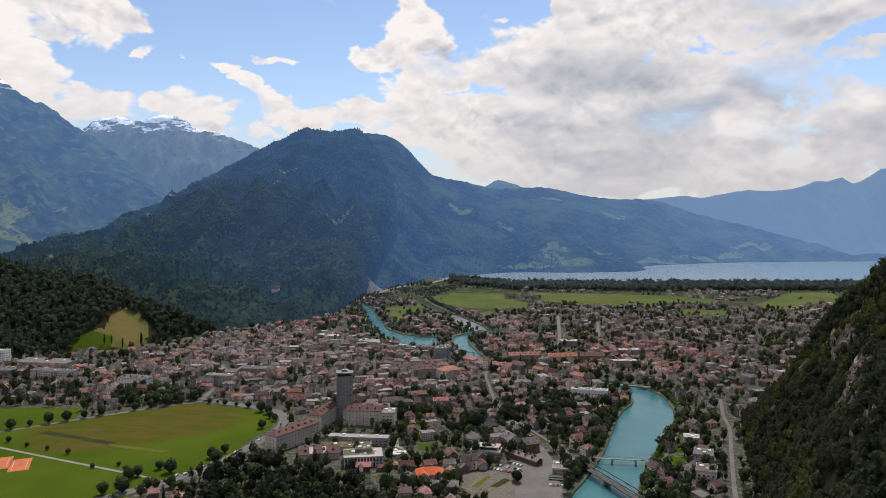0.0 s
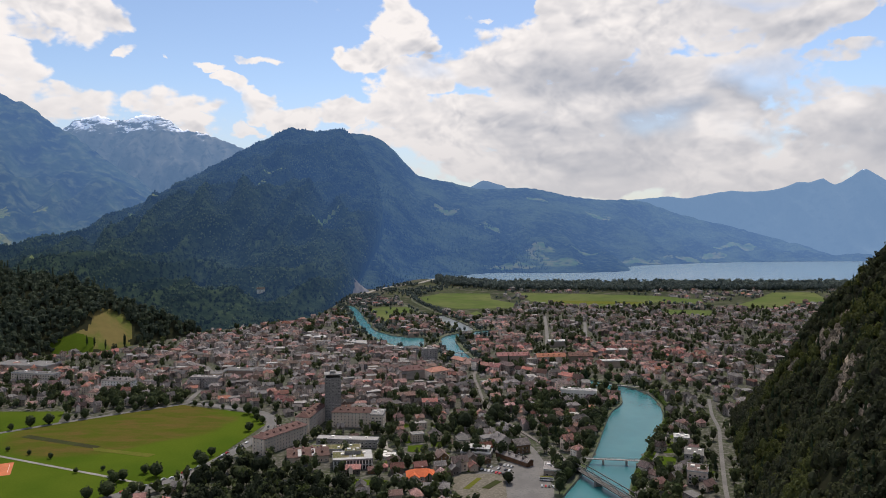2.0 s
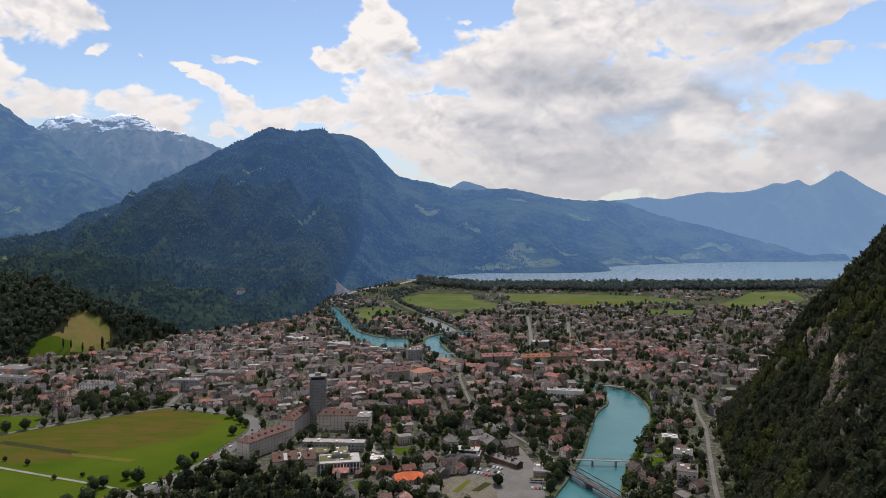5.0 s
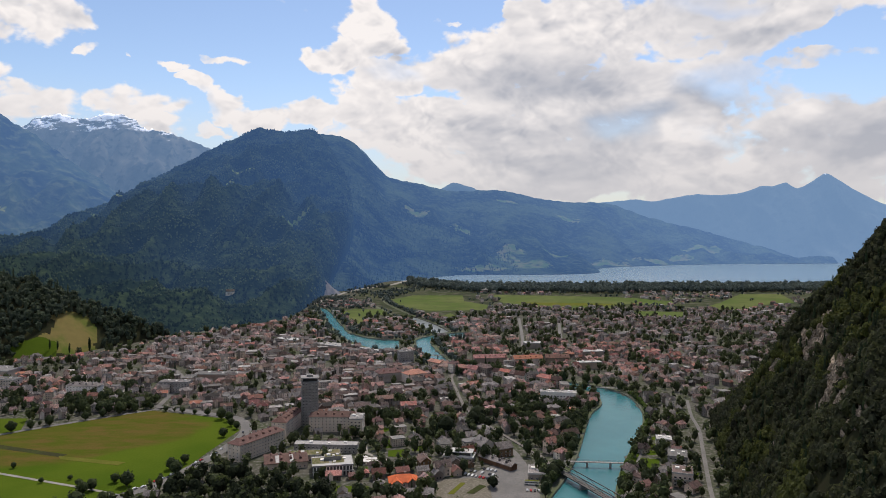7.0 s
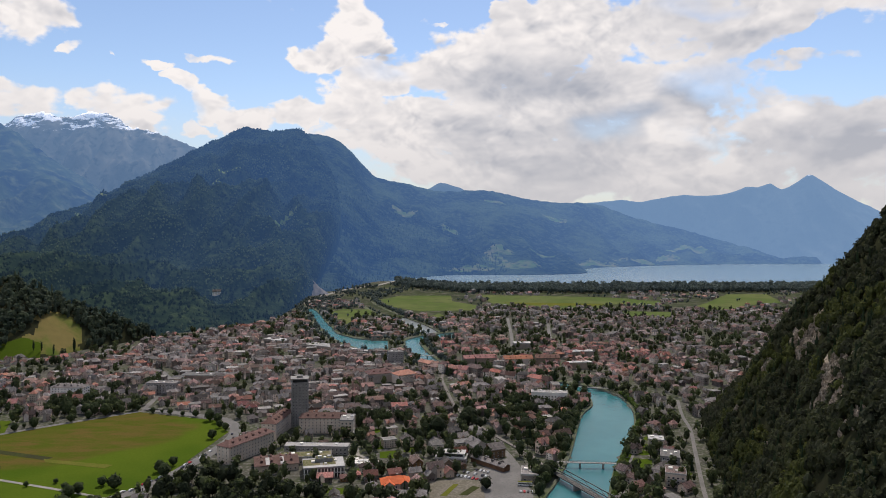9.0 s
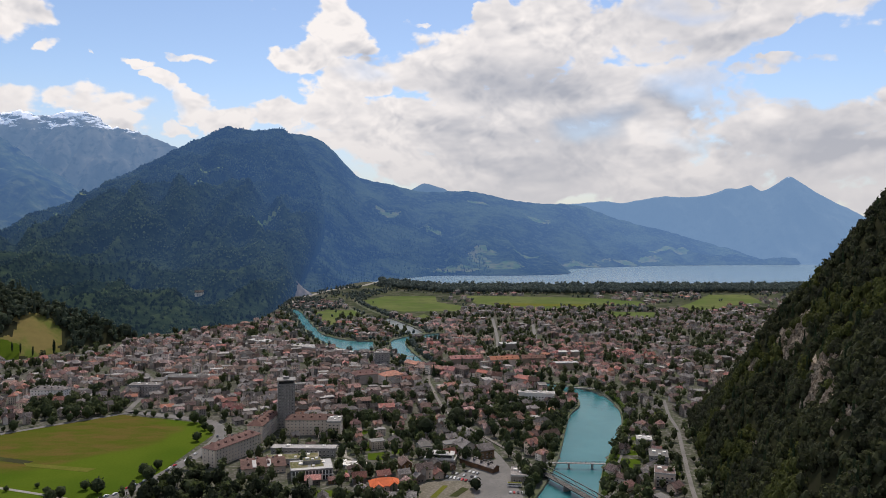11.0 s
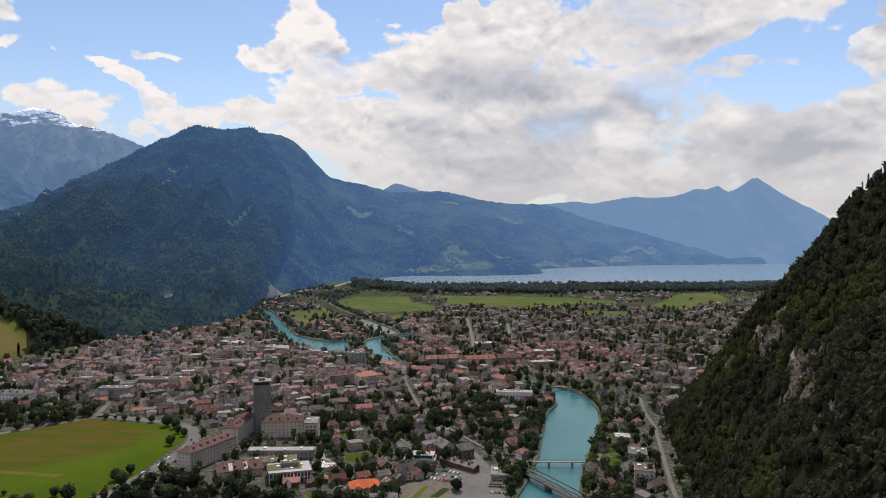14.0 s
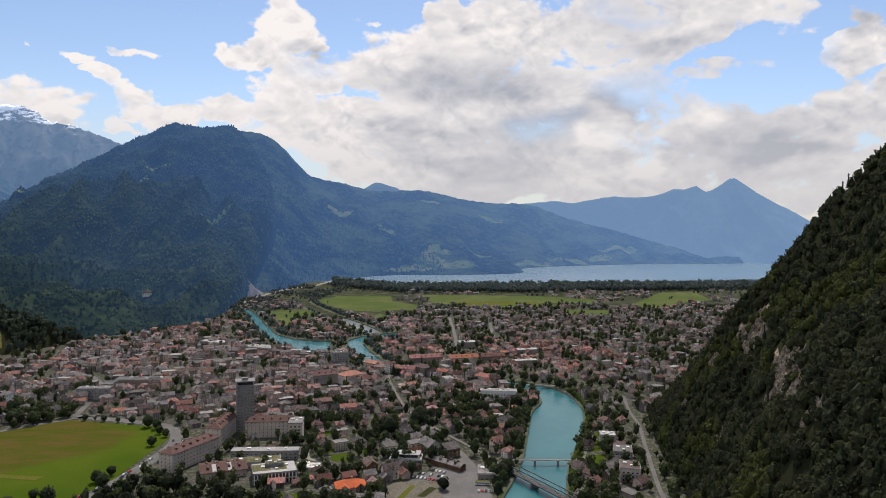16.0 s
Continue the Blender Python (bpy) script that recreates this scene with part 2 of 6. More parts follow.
def field_material():
    """Green meadow that fades into a drier, browner part in its middle."""
    m = bpy.data.materials.new("ripening_meadow")
    m.use_nodes = True
    N = Nodes(m.node_tree)
    pos = N.add("ShaderNodeNewGeometry").outputs["Position"]
    rel = N.vmath("SUBTRACT", pos, (-318, 728, 0))
    a = N.math("DIVIDE", N.vmath("DOT_PRODUCT", rel, (0.80, 0.60, 0)), 108.0)
    b = N.math("DIVIDE", N.vmath("DOT_PRODUCT", rel, (-0.60, 0.80, 0)), 76.0)
    r = N.math("ADD", N.math("POWER", N.math("ABSOLUTE", a), 2.6), N.math("POWER", N.math("ABSOLUTE", b), 2.6))
    r = N.math("MULTIPLY_ADD", N.math("SUBTRACT", N.noise(pos, 0.02, 4), 0.5), 1.3, r)
    dry = N.smooth(r, 0.6, 1.12, 1.0, 0.0)
    green = N.mix(N.smooth(N.noise(pos, 0.009, 3), 0.35, 0.65), (0.05, 0.085, 0.009), (0.072, 0.104, 0.012))
    brown = N.mix(N.smooth(N.noise(N.vmath("MULTIPLY", pos, (0.5, 1.6, 1)), 0.03, 4), 0.35, 0.65), (0.105, 0.074, 0.024), (0.084, 0.078, 0.017))
    streak = N.smooth(N.noise(N.vmath("MULTIPLY", pos, (0.6, 1.5, 1)), 0.045, 6, 0.65), 0.38, 0.66)
    brown = N.mix(streak, brown, (0.06, 0.078, 0.011))
    c = N.mix(N.math("MULTIPLY", dry, 0.97), green, brown)
    c = N.mix(1.0, c, N.mix(N.noise(pos, 0.5, 4, 0.7), (0.75, 0.75, 0.75), (1.2, 1.2, 1.2)), "MULTIPLY")
    b_ = N.add("ShaderNodeBsdfPrincipled")
    N.put(b_.inputs["Base Color"], c)
    b_.inputs["Roughness"].default_value = 1.0
    b_.inputs["Specular IOR Level"].default_value = 0.0
    o = N.add("ShaderNodeOutputMaterial")
    m.node_tree.links.new(b_.outputs[0], o.inputs[0])
    return m


M_FIELD = field_material()
M_MOWN = surface("mown_stubble", [(0.115, 0.115, 0.025), (0.095, 0.105, 0.02)], 0.05, 0.5, spec=0.0, rough=1.0)
M_PLAIN = surface("garden_plain", [(0.036, 0.045, 0.028), (0.055, 0.066, 0.034), (0.1, 0.094, 0.078)], 0.008, 0.04, relief=0.4, spec=0.0, rough=1.0)
M_FARGRASS = surface("far_meadow", [(0.075, 0.11, 0.033), (0.115, 0.133, 0.052), (0.075, 0.092, 0.038)], 0.006, 0.03, relief=0.3, spec=0.0, rough=1.0)
M_GLADE = surface("hill_meadow", [(0.16, 0.13, 0.05), (0.085, 0.115, 0.025)], 0.02, 0.1, lo=0.4, hi=0.6, relief=0.3, spec=0.0, rough=1.0)
M_ROAD = surface("pale_asphalt", [(0.13, 0.125, 0.12), (0.17, 0.163, 0.155), (0.10, 0.1, 0.096)], 0.05, 0.5)
M_PATH = surface("gravel_path", [(0.26, 0.245, 0.215), (0.21, 0.2, 0.175)], 0.1, 1.0)
M_GRAVEL = surface("sandy_gravel", [(0.15, 0.135, 0.11), (0.12, 0.112, 0.085), (0.18, 0.165, 0.14)], 0.06, 0.5, relief=0.4, spec=0.0, rough=1.0)
M_TRACK = surface("track_ballast", [(0.17, 0.155, 0.14), (0.12, 0.112, 0.105)], 0.3, 3.0)
M_CLAY = surface("clay_court", [(0.5, 0.16, 0.07), (0.42, 0.13, 0.06)], 0.1, 1.0)
M_BANK = surface("river_bank", [(0.06, 0.08, 0.03), (0.12, 0.12, 0.1), (0.05, 0.07, 0.025)], 0.05, 0.4)
M_STONEWALL = surface("bank_stone", [(0.22, 0.21, 0.19), (0.16, 0.16, 0.14)], 0.1, 0.8)
M_WATER = surface("turquoise_river", [(0.018, 0.125, 0.14), (0.028, 0.15, 0.165)], 0.01, 0.08, rough=0.25, bump=0.05, bump_scale=0.25, spec=0.3, relief=0.12)
M_GREYWATER = surface("grey_water", [(0.15, 0.16, 0.145), (0.12, 0.14, 0.135)], 0.01, 0.08, rough=0.3, bump=0.05, bump_scale=0.25, spec=0.3, relief=0.15)
M_LAKE = surface("lake_water", [(0.16, 0.25, 0.32), (0.18, 0.27, 0.34)], 0.002, 0.02, rough=0.22, bump=0.02, bump_scale=0.1, spec=0.5, relief=0.08)
M_HILL = surface("forest_floor", [(0.024, 0.026, 0.015), (0.034, 0.037, 0.019), (0.024, 0.024, 0.015)], 0.02, 0.15, rough=1.0, spec=0.0)
M_LEAF = surface("broad_leaves", [(0.075, 0.1, 0.028), (0.052, 0.074, 0.024), (0.085, 0.112, 0.032)], 0.06, 0.4, rough=0.7, vary=0.5, by="island", spec=0.1, thin=0.45)
M_LEAFDARK = surface("dark_leaves", [(0.047, 0.064, 0.03), (0.066, 0.088, 0.036), (0.034, 0.046, 0.025)], 0.05, 0.4, rough=0.75, vary=0.5, by="island", spec=0.1, thin=0.42)
M_PARKLEAF = surface("park_leaves", [(0.022, 0.03, 0.016), (0.032, 0.042, 0.02), (0.016, 0.022, 0.013)], 0.05, 0.4, rough=0.8, vary=0.5, by="island", spec=0.1, thin=0.3)
M_ROWLEAF = surface("row_leaves", [(0.11, 0.16, 0.038), (0.085, 0.13, 0.032), (0.13, 0.18, 0.045)], 0.06, 0.4, rough=0.7, vary=0.4, by="island", spec=0.1, thin=0.45)
# distance haze is mixed into this leaf colour, making it paler and bluer
M_HAZEDBELT = surface("hazed_shore_leaves", [(0.098, 0.128, 0.12), (0.125, 0.155, 0.132), (0.078, 0.102, 0.1)], 0.03, 0.3, rough=0.8, vary=0.5, by="island", spec=0.1, thin=0.42)
M_CONIFER = surface("conifer_needles", [(0.026, 0.042, 0.022), (0.038, 0.058, 0.028), (0.019, 0.032, 0.018)], 0.05, 0.4, rough=0.85, vary=0.5, by="island", spec=0.1, thin=0.25)
M_GARDEN = surface("garden_leaves", [(0.066, 0.083, 0.036), (0.09, 0.11, 0.043), (0.048, 0.06, 0.03)], 0.05, 0.4, rough=0.75, vary=0.7, by="island", spec=0.1, thin=0.42)
# lighter copy of the slope leaves: sunlit patches put into the colour
M_SUNLITLEAF = surface("sunlit_olive_leaves", [(0.078, 0.09, 0.027), (0.056, 0.069, 0.024), (0.094, 0.105, 0.03)], 0.05, 0.4, rough=0.75, vary=0.5, by="island", spec=0.1, thin=0.42)
M_SLOPELEAF = surface("slope_leaves", [(0.047, 0.054, 0.03), (0.067, 0.077, 0.035), (0.036, 0.04, 0.026)], 0.03, 0.4, rough=0.75, vary=0.8, by="island", spec=0.1, thin=0.42)
# lighter, bluish leaf colour stands in for the haze over the hill
M_HAZEDHILL = surface("hazed_hill_leaves", [(0.066, 0.088, 0.062), (0.09, 0.114, 0.068), (0.05, 0.068, 0.052)], 0.03, 0.3, rough=0.8, vary=0.5, by="island", spec=0.1, thin=0.42)
M_BARK = surface("bark", [(0.08, 0.06, 0.045), (0.05, 0.04, 0.03)], 0.5, 3.0)
M_ROCK = surface("limestone_cliff", [(0.36, 0.3, 0.235), (0.19, 0.155, 0.12), (0.075, 0.064, 0.05)], 0.09, 0.45, bump=0.9, bump_scale=0.15)
M_WALL = surface("rendered_wall", [(0.62, 0.51, 0.435), (0.36, 0.295, 0.255)], 0.1, 1.5, vary=1.5, by="island", relief=0.2)
M_WALLO = surface("painted_wall", [(0.5, 0.41, 0.34), (0.37, 0.305, 0.255)], 0.1, 1.5, vary=1.2, by="object", relief=0.2)
M_HOTEL = surface("cream_facade", [(0.62, 0.53, 0.44), (0.54, 0.46, 0.385)], 0.1, 1.5, vary=0.3, by="object", relief=0.2)
M_WOOD = surface("timber_wall", [(0.2, 0.12, 0.07), (0.13, 0.08, 0.05)], 0.3, 2.0, vary=0.6, by="object", relief=0.4)
M_ROOFS = [surface("clay_tile_roof", [(0.25, 0.105, 0.084), (0.14, 0.072, 0.062), (0.34, 0.2, 0.168)], 0.15, 1.2, rough=0.75, vary=1.3, spec=0.12, by="island"),
           surface("brown_tile_roof", [(0.15, 0.088, 0.076), (0.075, 0.05, 0.046), (0.25, 0.18, 0.16)], 0.15, 1.2, rough=0.75, vary=1.4, spec=0.12, by="island"),
           surface("grey_slate_roof", [(0.15, 0.135, 0.13), (0.07, 0.064, 0.062), (0.22, 0.2, 0.19)], 0.15, 1.2, rough=0.75, vary=1.4, spec=0.12, by="island"),
           surface("flat_gravel_roof", [(0.2, 0.19, 0.178), (0.13, 0.125, 0.12), (0.26, 0.245, 0.23)], 0.15, 1.0, rough=0.8, vary=1.3, by="island")]
M_ORANGE = surface("new_orange_tiles", [(0.6, 0.145, 0.05), (0.48, 0.11, 0.04)], 0.2, 1.5, rough=0.7)
M_OLDORANGE = surface("old_orange_tiles", [(0.36, 0.14, 0.08), (0.26, 0.11, 0.07), (0.4, 0.18, 0.11)], 0.2, 1.5, rough=0.8)
M_HOTELROOF = surface("old_brown_tiles", [(0.12, 0.066, 0.056), (0.085, 0.05, 0.044), (0.15, 0.09, 0.076)], 0.15, 1.2, rough=0.8, vary=0.4, spec=0.12, by="object")
M_GLASS = surface("window_glass", [(0.03, 0.035, 0.04), (0.02, 0.02, 0.025)], 0.5, 2.0, rough=0.12, spec=0.6)
M_PLANTED = surface("planted_roof", [(0.16, 0.14, 0.075), (0.09, 0.095, 0.035), (0.2, 0.185, 0.14)], 0.12, 0.7, lo=0.42, hi=0.58, spec=0.0, rough=1.0)
M_CONCRETE = surface("grey_concrete", [(0.26, 0.25, 0.24), (0.2, 0.195, 0.19), (0.3, 0.29, 0.28)], 0.08, 0.6, relief=0.25)
M_WHITE = surface("white_render", [(0.75, 0.73, 0.69), (0.65, 0.63, 0.6)], 0.1, 1.0, relief=0.15)
M_PALEROOF = surface("pale_sheet_roof", [(0.4, 0.395, 0.38), (0.33, 0.325, 0.315), (0.45, 0.44, 0.43)], 0.15, 1.0, rough=0.6, relief=0.3)
M_STEEL = surface("dark_steel", [(0.06, 0.065, 0.065), (0.09, 0.09, 0.085)], 0.5, 3.0, rough=0.5)

# ---- helpers for geometry ----


def mesh_ob(name, verts, faces, mats, parent=None, idx=None, smooth=False):
    me = bpy.data.meshes.new(name)
    me.from_pydata([tuple(v) for v in verts], [], faces)
    for m in (mats if isinstance(mats, (list, tuple)) else [mats]):
        me.materials.append(m)
    if idx is not None:
        me.polygons.foreach_set("material_index", idx)
    if smooth:
        me.polygons.foreach_set("use_smooth", [True] * len(me.polygons))
    me.update()
    ob = new(name, me)
    ob.parent = parent
    return ob


class Shape:
    """A template of vertices and faces to be repeated by batch()."""
    def __init__(self, v, f, m=None):
        self.v = np.array(v, float)
        self.tot = np.array([len(x) for x in f], np.int32)
        self.loops = np.array([i for x in f for i in x], np.int32)
        self.m = np.array(m if m is not None else [0] * len(f), np.int32)


def batch(name, items, mats):
    """Joins many placed shapes into one mesh. items: (shape, positions k x 3, turns k, scales k x 3)."""
    V, L, T, Mi, off = [], [], [], [], 0
    for s, p, r, sc in items:
        k, n = len(p), len(s.v)
        if not k:
            continue
        p, r, sc = np.asarray(p, float), np.asarray(r, float), np.asarray(sc, float)
        q = s.v[None] * sc[:, None, :]
        c, w = np.cos(r)[:, None], np.sin(r)[:, None]
        v = np.stack([q[..., 0] * c - q[..., 1] * w, q[..., 0] * w + q[..., 1] * c, q[..., 2]], -1) + p[:, None]
        V.append(v.reshape(-1, 3))
        L.append((s.loops[None] + off + n * np.arange(k)[:, None]).ravel())
        T.append(np.tile(s.tot, k))
        Mi.append(np.tile(s.m, k))
        off += n * k
    V, L, T, Mi = np.concatenate(V), np.concatenate(L), np.concatenate(T), np.concatenate(Mi)
    me = bpy.data.meshes.new(name)
    me.vertices.add(len(V))
    me.vertices.foreach_set("co", V.ravel())
    me.loops.add(len(L))
    me.loops.foreach_set("vertex_index", L.astype(np.int32))
    me.polygons.add(len(T))
    me.polygons.foreach_set("loop_start", np.concatenate([[0], np.cumsum(T)[:-1]]).astype(np.int32))
    for m in mats:
        me.materials.append(m)
    me.polygons.foreach_set("material_index", Mi)
    me.polygons.foreach_set("use_smooth", np.zeros(len(T), bool))
    me.update(calc_edges=True)
    return new(name, me)


def curve_through(pts, step=8.0):
    """Points along a smooth line through the given ones."""
    p = [np.array(q, float) for q in pts]
    p = [2 * p[0] - p[1]] + p + [2 * p[-1] - p[-2]]
    out = []
    for i in range(1, len(p) - 2):
        n = max(2, int(np.linalg.norm(p[i + 1] - p[i]) / step))
        for t in np.arange(n) / n:
            a, b, c, d = p[i - 1:i + 3]
            out.append(0.5 * (2 * b + (c - a) * t + (2 * a - 5 * b + 4 * c - d) * t * t + (3 * b - a - 3 * c + d) * t ** 3))
    out.append(p[-2])
    return np.array(out)


def normals2(c):
    d = np.gradient(c, axis=0)
    d /= np.linalg.norm(d, axis=1)[:, None] + 1e-9
    return np.stack([-d[:, 1], d[:, 0]], 1)


def inside(px, py, poly):
    px, py = np.asarray(px, float), np.asarray(py, float)
    res = np.zeros(px.shape, bool)
    for (x1, y1), (x2, y2) in zip(poly, list(poly[1:]) + [poly[0]]):
        if y1 != y2:
            hit = ((y1 > py) != (y2 > py)) & (px < (x2 - x1) * (py - y1) / (y2 - y1) + x1)
            res ^= hit
    return res


def fractal(x, y, scale, octaves=4, seed=0.0):
    return noise.fractal(Vector((x * scale, y * scale, seed)), 1.0, 2.0, octaves)


# a map of what is taken, 2 m to a cell
MAP_X0, MAP_Y0, CELL = -1000.0, 380.0, 2.0
taken = np.zeros((1100, 1250), bool)
gx, gy = np.meshgrid(MAP_X0 + CELL * (np.arange(1250) + 0.5), MAP_Y0 + CELL * (np.arange(1100) + 0.5))


def take(poly):
    taken[inside(gx, gy, [tuple(p[:2]) for p in poly])] = True


def is_free(x, y, r=0.0):
    i, j, k = int((y - MAP_Y0) / CELL), int((x - MAP_X0) / CELL), int(r / CELL)
    if i - k < 0 or j - k < 0 or i + k >= 1100 or j + k >= 1250:
        return False
    return not taken[i - k:i + k + 1, j - k:j + k + 1].any()


def ribbon(name, line, width, z, mat, thick=0.12, label="", kind="structure", clear=0.0):
    """A road, path or kerb of some thickness along a line."""
    c = curve_through(line, 10)
    n = normals2(c)
    a, b = c + n * width / 2, c - n * width / 2
    k = len(c)
    v = [(x, y, z) for x, y in a] + [(x, y, z) for x, y in b] + [(x, y, z - thick) for x, y in a] + [(x, y, z - thick) for x, y in b]
    f = []
    for i in range(k - 1):
        f += [(k + i, k + i + 1, i + 1, i), (i, i + 1, 2 * k + i + 1, 2 * k + i), (k + i + 1, k + i, 3 * k + i, 3 * k + i + 1)]
    take(list(a + n * clear) + list((b - n * clear)[::-1]))
    return tagged(mesh_ob(name, v, f, mat), label, name.split(".")[0].replace("_", " "), kind=kind)


def slab(name, poly, z, mat, label="", category="", keep=True):
    """A flat piece of ground with a thin edge."""
    k = len(poly)
    v = [(x, y, z) for x, y in poly] + [(x, y, z - 0.15) for x, y in poly]
    f = [tuple(range(k))] + [(i, i + k, (i + 1) % k + k, (i + 1) % k) for i in range(k)]
    if keep:
        take(poly)
    return tagged(mesh_ob(name, v, f, mat), label, category or name.replace("_", " "), kind="structure")


# ---- ground, river, lake ----
LEFT_BANK = [(60, 440), (95, 537), (117, 581), (146, 646), (180, 740), (198, 785), (222, 828), (226, 880), (196, 921), (160, 949), (121, 986), (62, 1020), (32, 1080), (26, 1130), (13, 1235), (19, 1290), (48, 1330), (84, 1356), (114, 1370)]
RIGHT_BANK = [(112, 440), (146, 537), (173, 606), (218, 695), (246, 756), (261, 810), (264, 866), (248, 905), (205, 945), (170, 965), (130, 1000), (76, 1046), (60, 1096), (50, 1153), (42, 1221), (42, 1276), (65, 1302), (90, 1303), (112, 1300)]
UPPER_L = [(50, 1352), (40, 1420), (14, 1510), (-14, 1600), (-44, 1700), (-68, 1790), (-82, 1880), (-86, 1960)]
UPPER_R = [(84, 1368), (70, 1440), (46, 1520), (18, 1605), (-14, 1705), (-38, 1795), (-54, 1880), (-60, 1960)]
CANAL_L = [(-14, 1196), (-43, 1182), (-71, 1214), (-97, 1265), (-118, 1321), (-137, 1396), (-154, 1472), (-176, 1583), (-198, 1702), (-215, 1760)]
CANAL_R = [(-16, 1282), (-46, 1290), (-72, 1307), (-91, 1333), (-113, 1376), (-127, 1448), (-142, 1512), (-158, 1602), (-180, 1702), (-197, 1760)]
lb, rb = curve_through(LEFT_BANK), curve_through(RIGHT_BANK)
cl, cr = curve_through(CANAL_L), curve_through(CANAL_R)
ul, ur = curve_through(UPPER_L), curve_through(UPPER_R)
WATERS = [list(map(tuple, a)) + list(map(tuple, b[::-1])) for a, b in ((lb, rb), (cl, cr), (ul, ur))]
SHORE = [(-400, 2900), (-150, 2700), (60, 2530), (75, 2479), (213, 2360), (500, 2350), (780, 2356), (1359, 2378), (2000, 2450), (4500, 2700)]


def build_ground():
    xs = np.concatenate([np.linspace(-4200, -960, 20)[:-1], np.arange(-960, 1440, 12), np.linspace(1440, 4600, 20)])
    ys = np.concatenate([np.linspace(-900, 380, 10)[:-1], np.arange(380, 2460, 12), np.linspace(2460, 4700, 30)])
    X, Y = np.meshgrid(xs, ys)
    Z = np.zeros_like(X)
    for w in WATERS:
        Z[inside(X, Y, w)] = -5
    sx, sy = zip(*SHORE)
    Z[(Y > np.interp(X, sx, sy)) & (X > -350)] = -8
    nx, ny = len(xs), len(ys)
    v = np.stack([X, Y, Z], -1).reshape(-1, 3)
    f = [(j * nx + i, j * nx + i + 1, (j + 1) * nx + i + 1, (j + 1) * nx + i) for j in range(ny - 1) for i in range(nx - 1)]
    tagged(mesh_ob("ground", v, f, M_GROUND), "valley floor of gardens, yards and paving", "ground", kind="structure")
    for name, a, b in (("water_river", lb, rb), ("water_canal", cl, cr), ("water_upper_river", ul, ur)):
        n = min(len(a), len(b))
        a2 = a[np.linspace(0, len(a) - 1, n).astype(int)]
        b2 = b[np.linspace(0, len(b) - 1, n).astype(int)]
        d = (a2 - b2) / np.linalg.norm(a2 - b2, axis=1)[:, None] * 4
        rows = [a2 + d, a2 * 0.67 + b2 * 0.33, a2 * 0.33 + b2 * 0.67, b2 - d]
        v = [(x, y, -1.5) for r in rows for x, y in r]
        f = [(r * n + i, r * n + i + 1, (r + 1) * n + i + 1, (r + 1) * n + i) for r in range(3) for i in range(n - 1)]
        grey_reach = name == "water_upper_river"
        tagged(mesh_ob(name, v, f, M_GREYWATER if grey_reach else M_WATER), "pale grey water of the upper river" if grey_reach else "smooth turquoise glacial river water between banks", "water", kind="structure")
        for line, side in ((a, 1), (b, -1)):
            nn = normals2(line) * side
            k = len(line)
            prof = [(-0.8, -4.0, 1), (0.0, 0.25, 1), (1.0, 0.3, 0), (6.0, 0.12, 0), (13.0, 0.03, 0), (13.2, -0.6, 0)]
            v = [(*(line[i] + nn[i] * o), z) for o, z, _ in prof for i in range(k)]
            f, idx = [], []
            for r in range(len(prof) - 1):
                for i in range(k - 1):
                    q = (r * k + i, r * k + i + 1, (r + 1) * k + i + 1, (r + 1) * k + i)
                    f.append(q if side > 0 else q[::-1])
                    idx.append(1 if r == 0 else 0)
            tagged(mesh_ob("river_bank", v, f, [M_BANK, M_STONEWALL], idx=idx), "grassy river bank with a stone edge", "river bank", kind="structure")
    for w in WATERS:
        take(w)
    near_side = cl + normals2(cl) * 14
    take(list(map(tuple, cl)) + list(map(tuple, near_side[::-1])))
    v = [(-340, 2300, -1.5), (4600, 2300, -1.5), (4600, 4750, -1.5), (-340, 4750, -1.5)]
    tagged(mesh_ob("water_lake", v, [(0, 1, 2, 3)], M_LAKE), "broad pale blue lake at the valley's end", "lake", kind="structure")


build_ground()

# ---- mountains ----


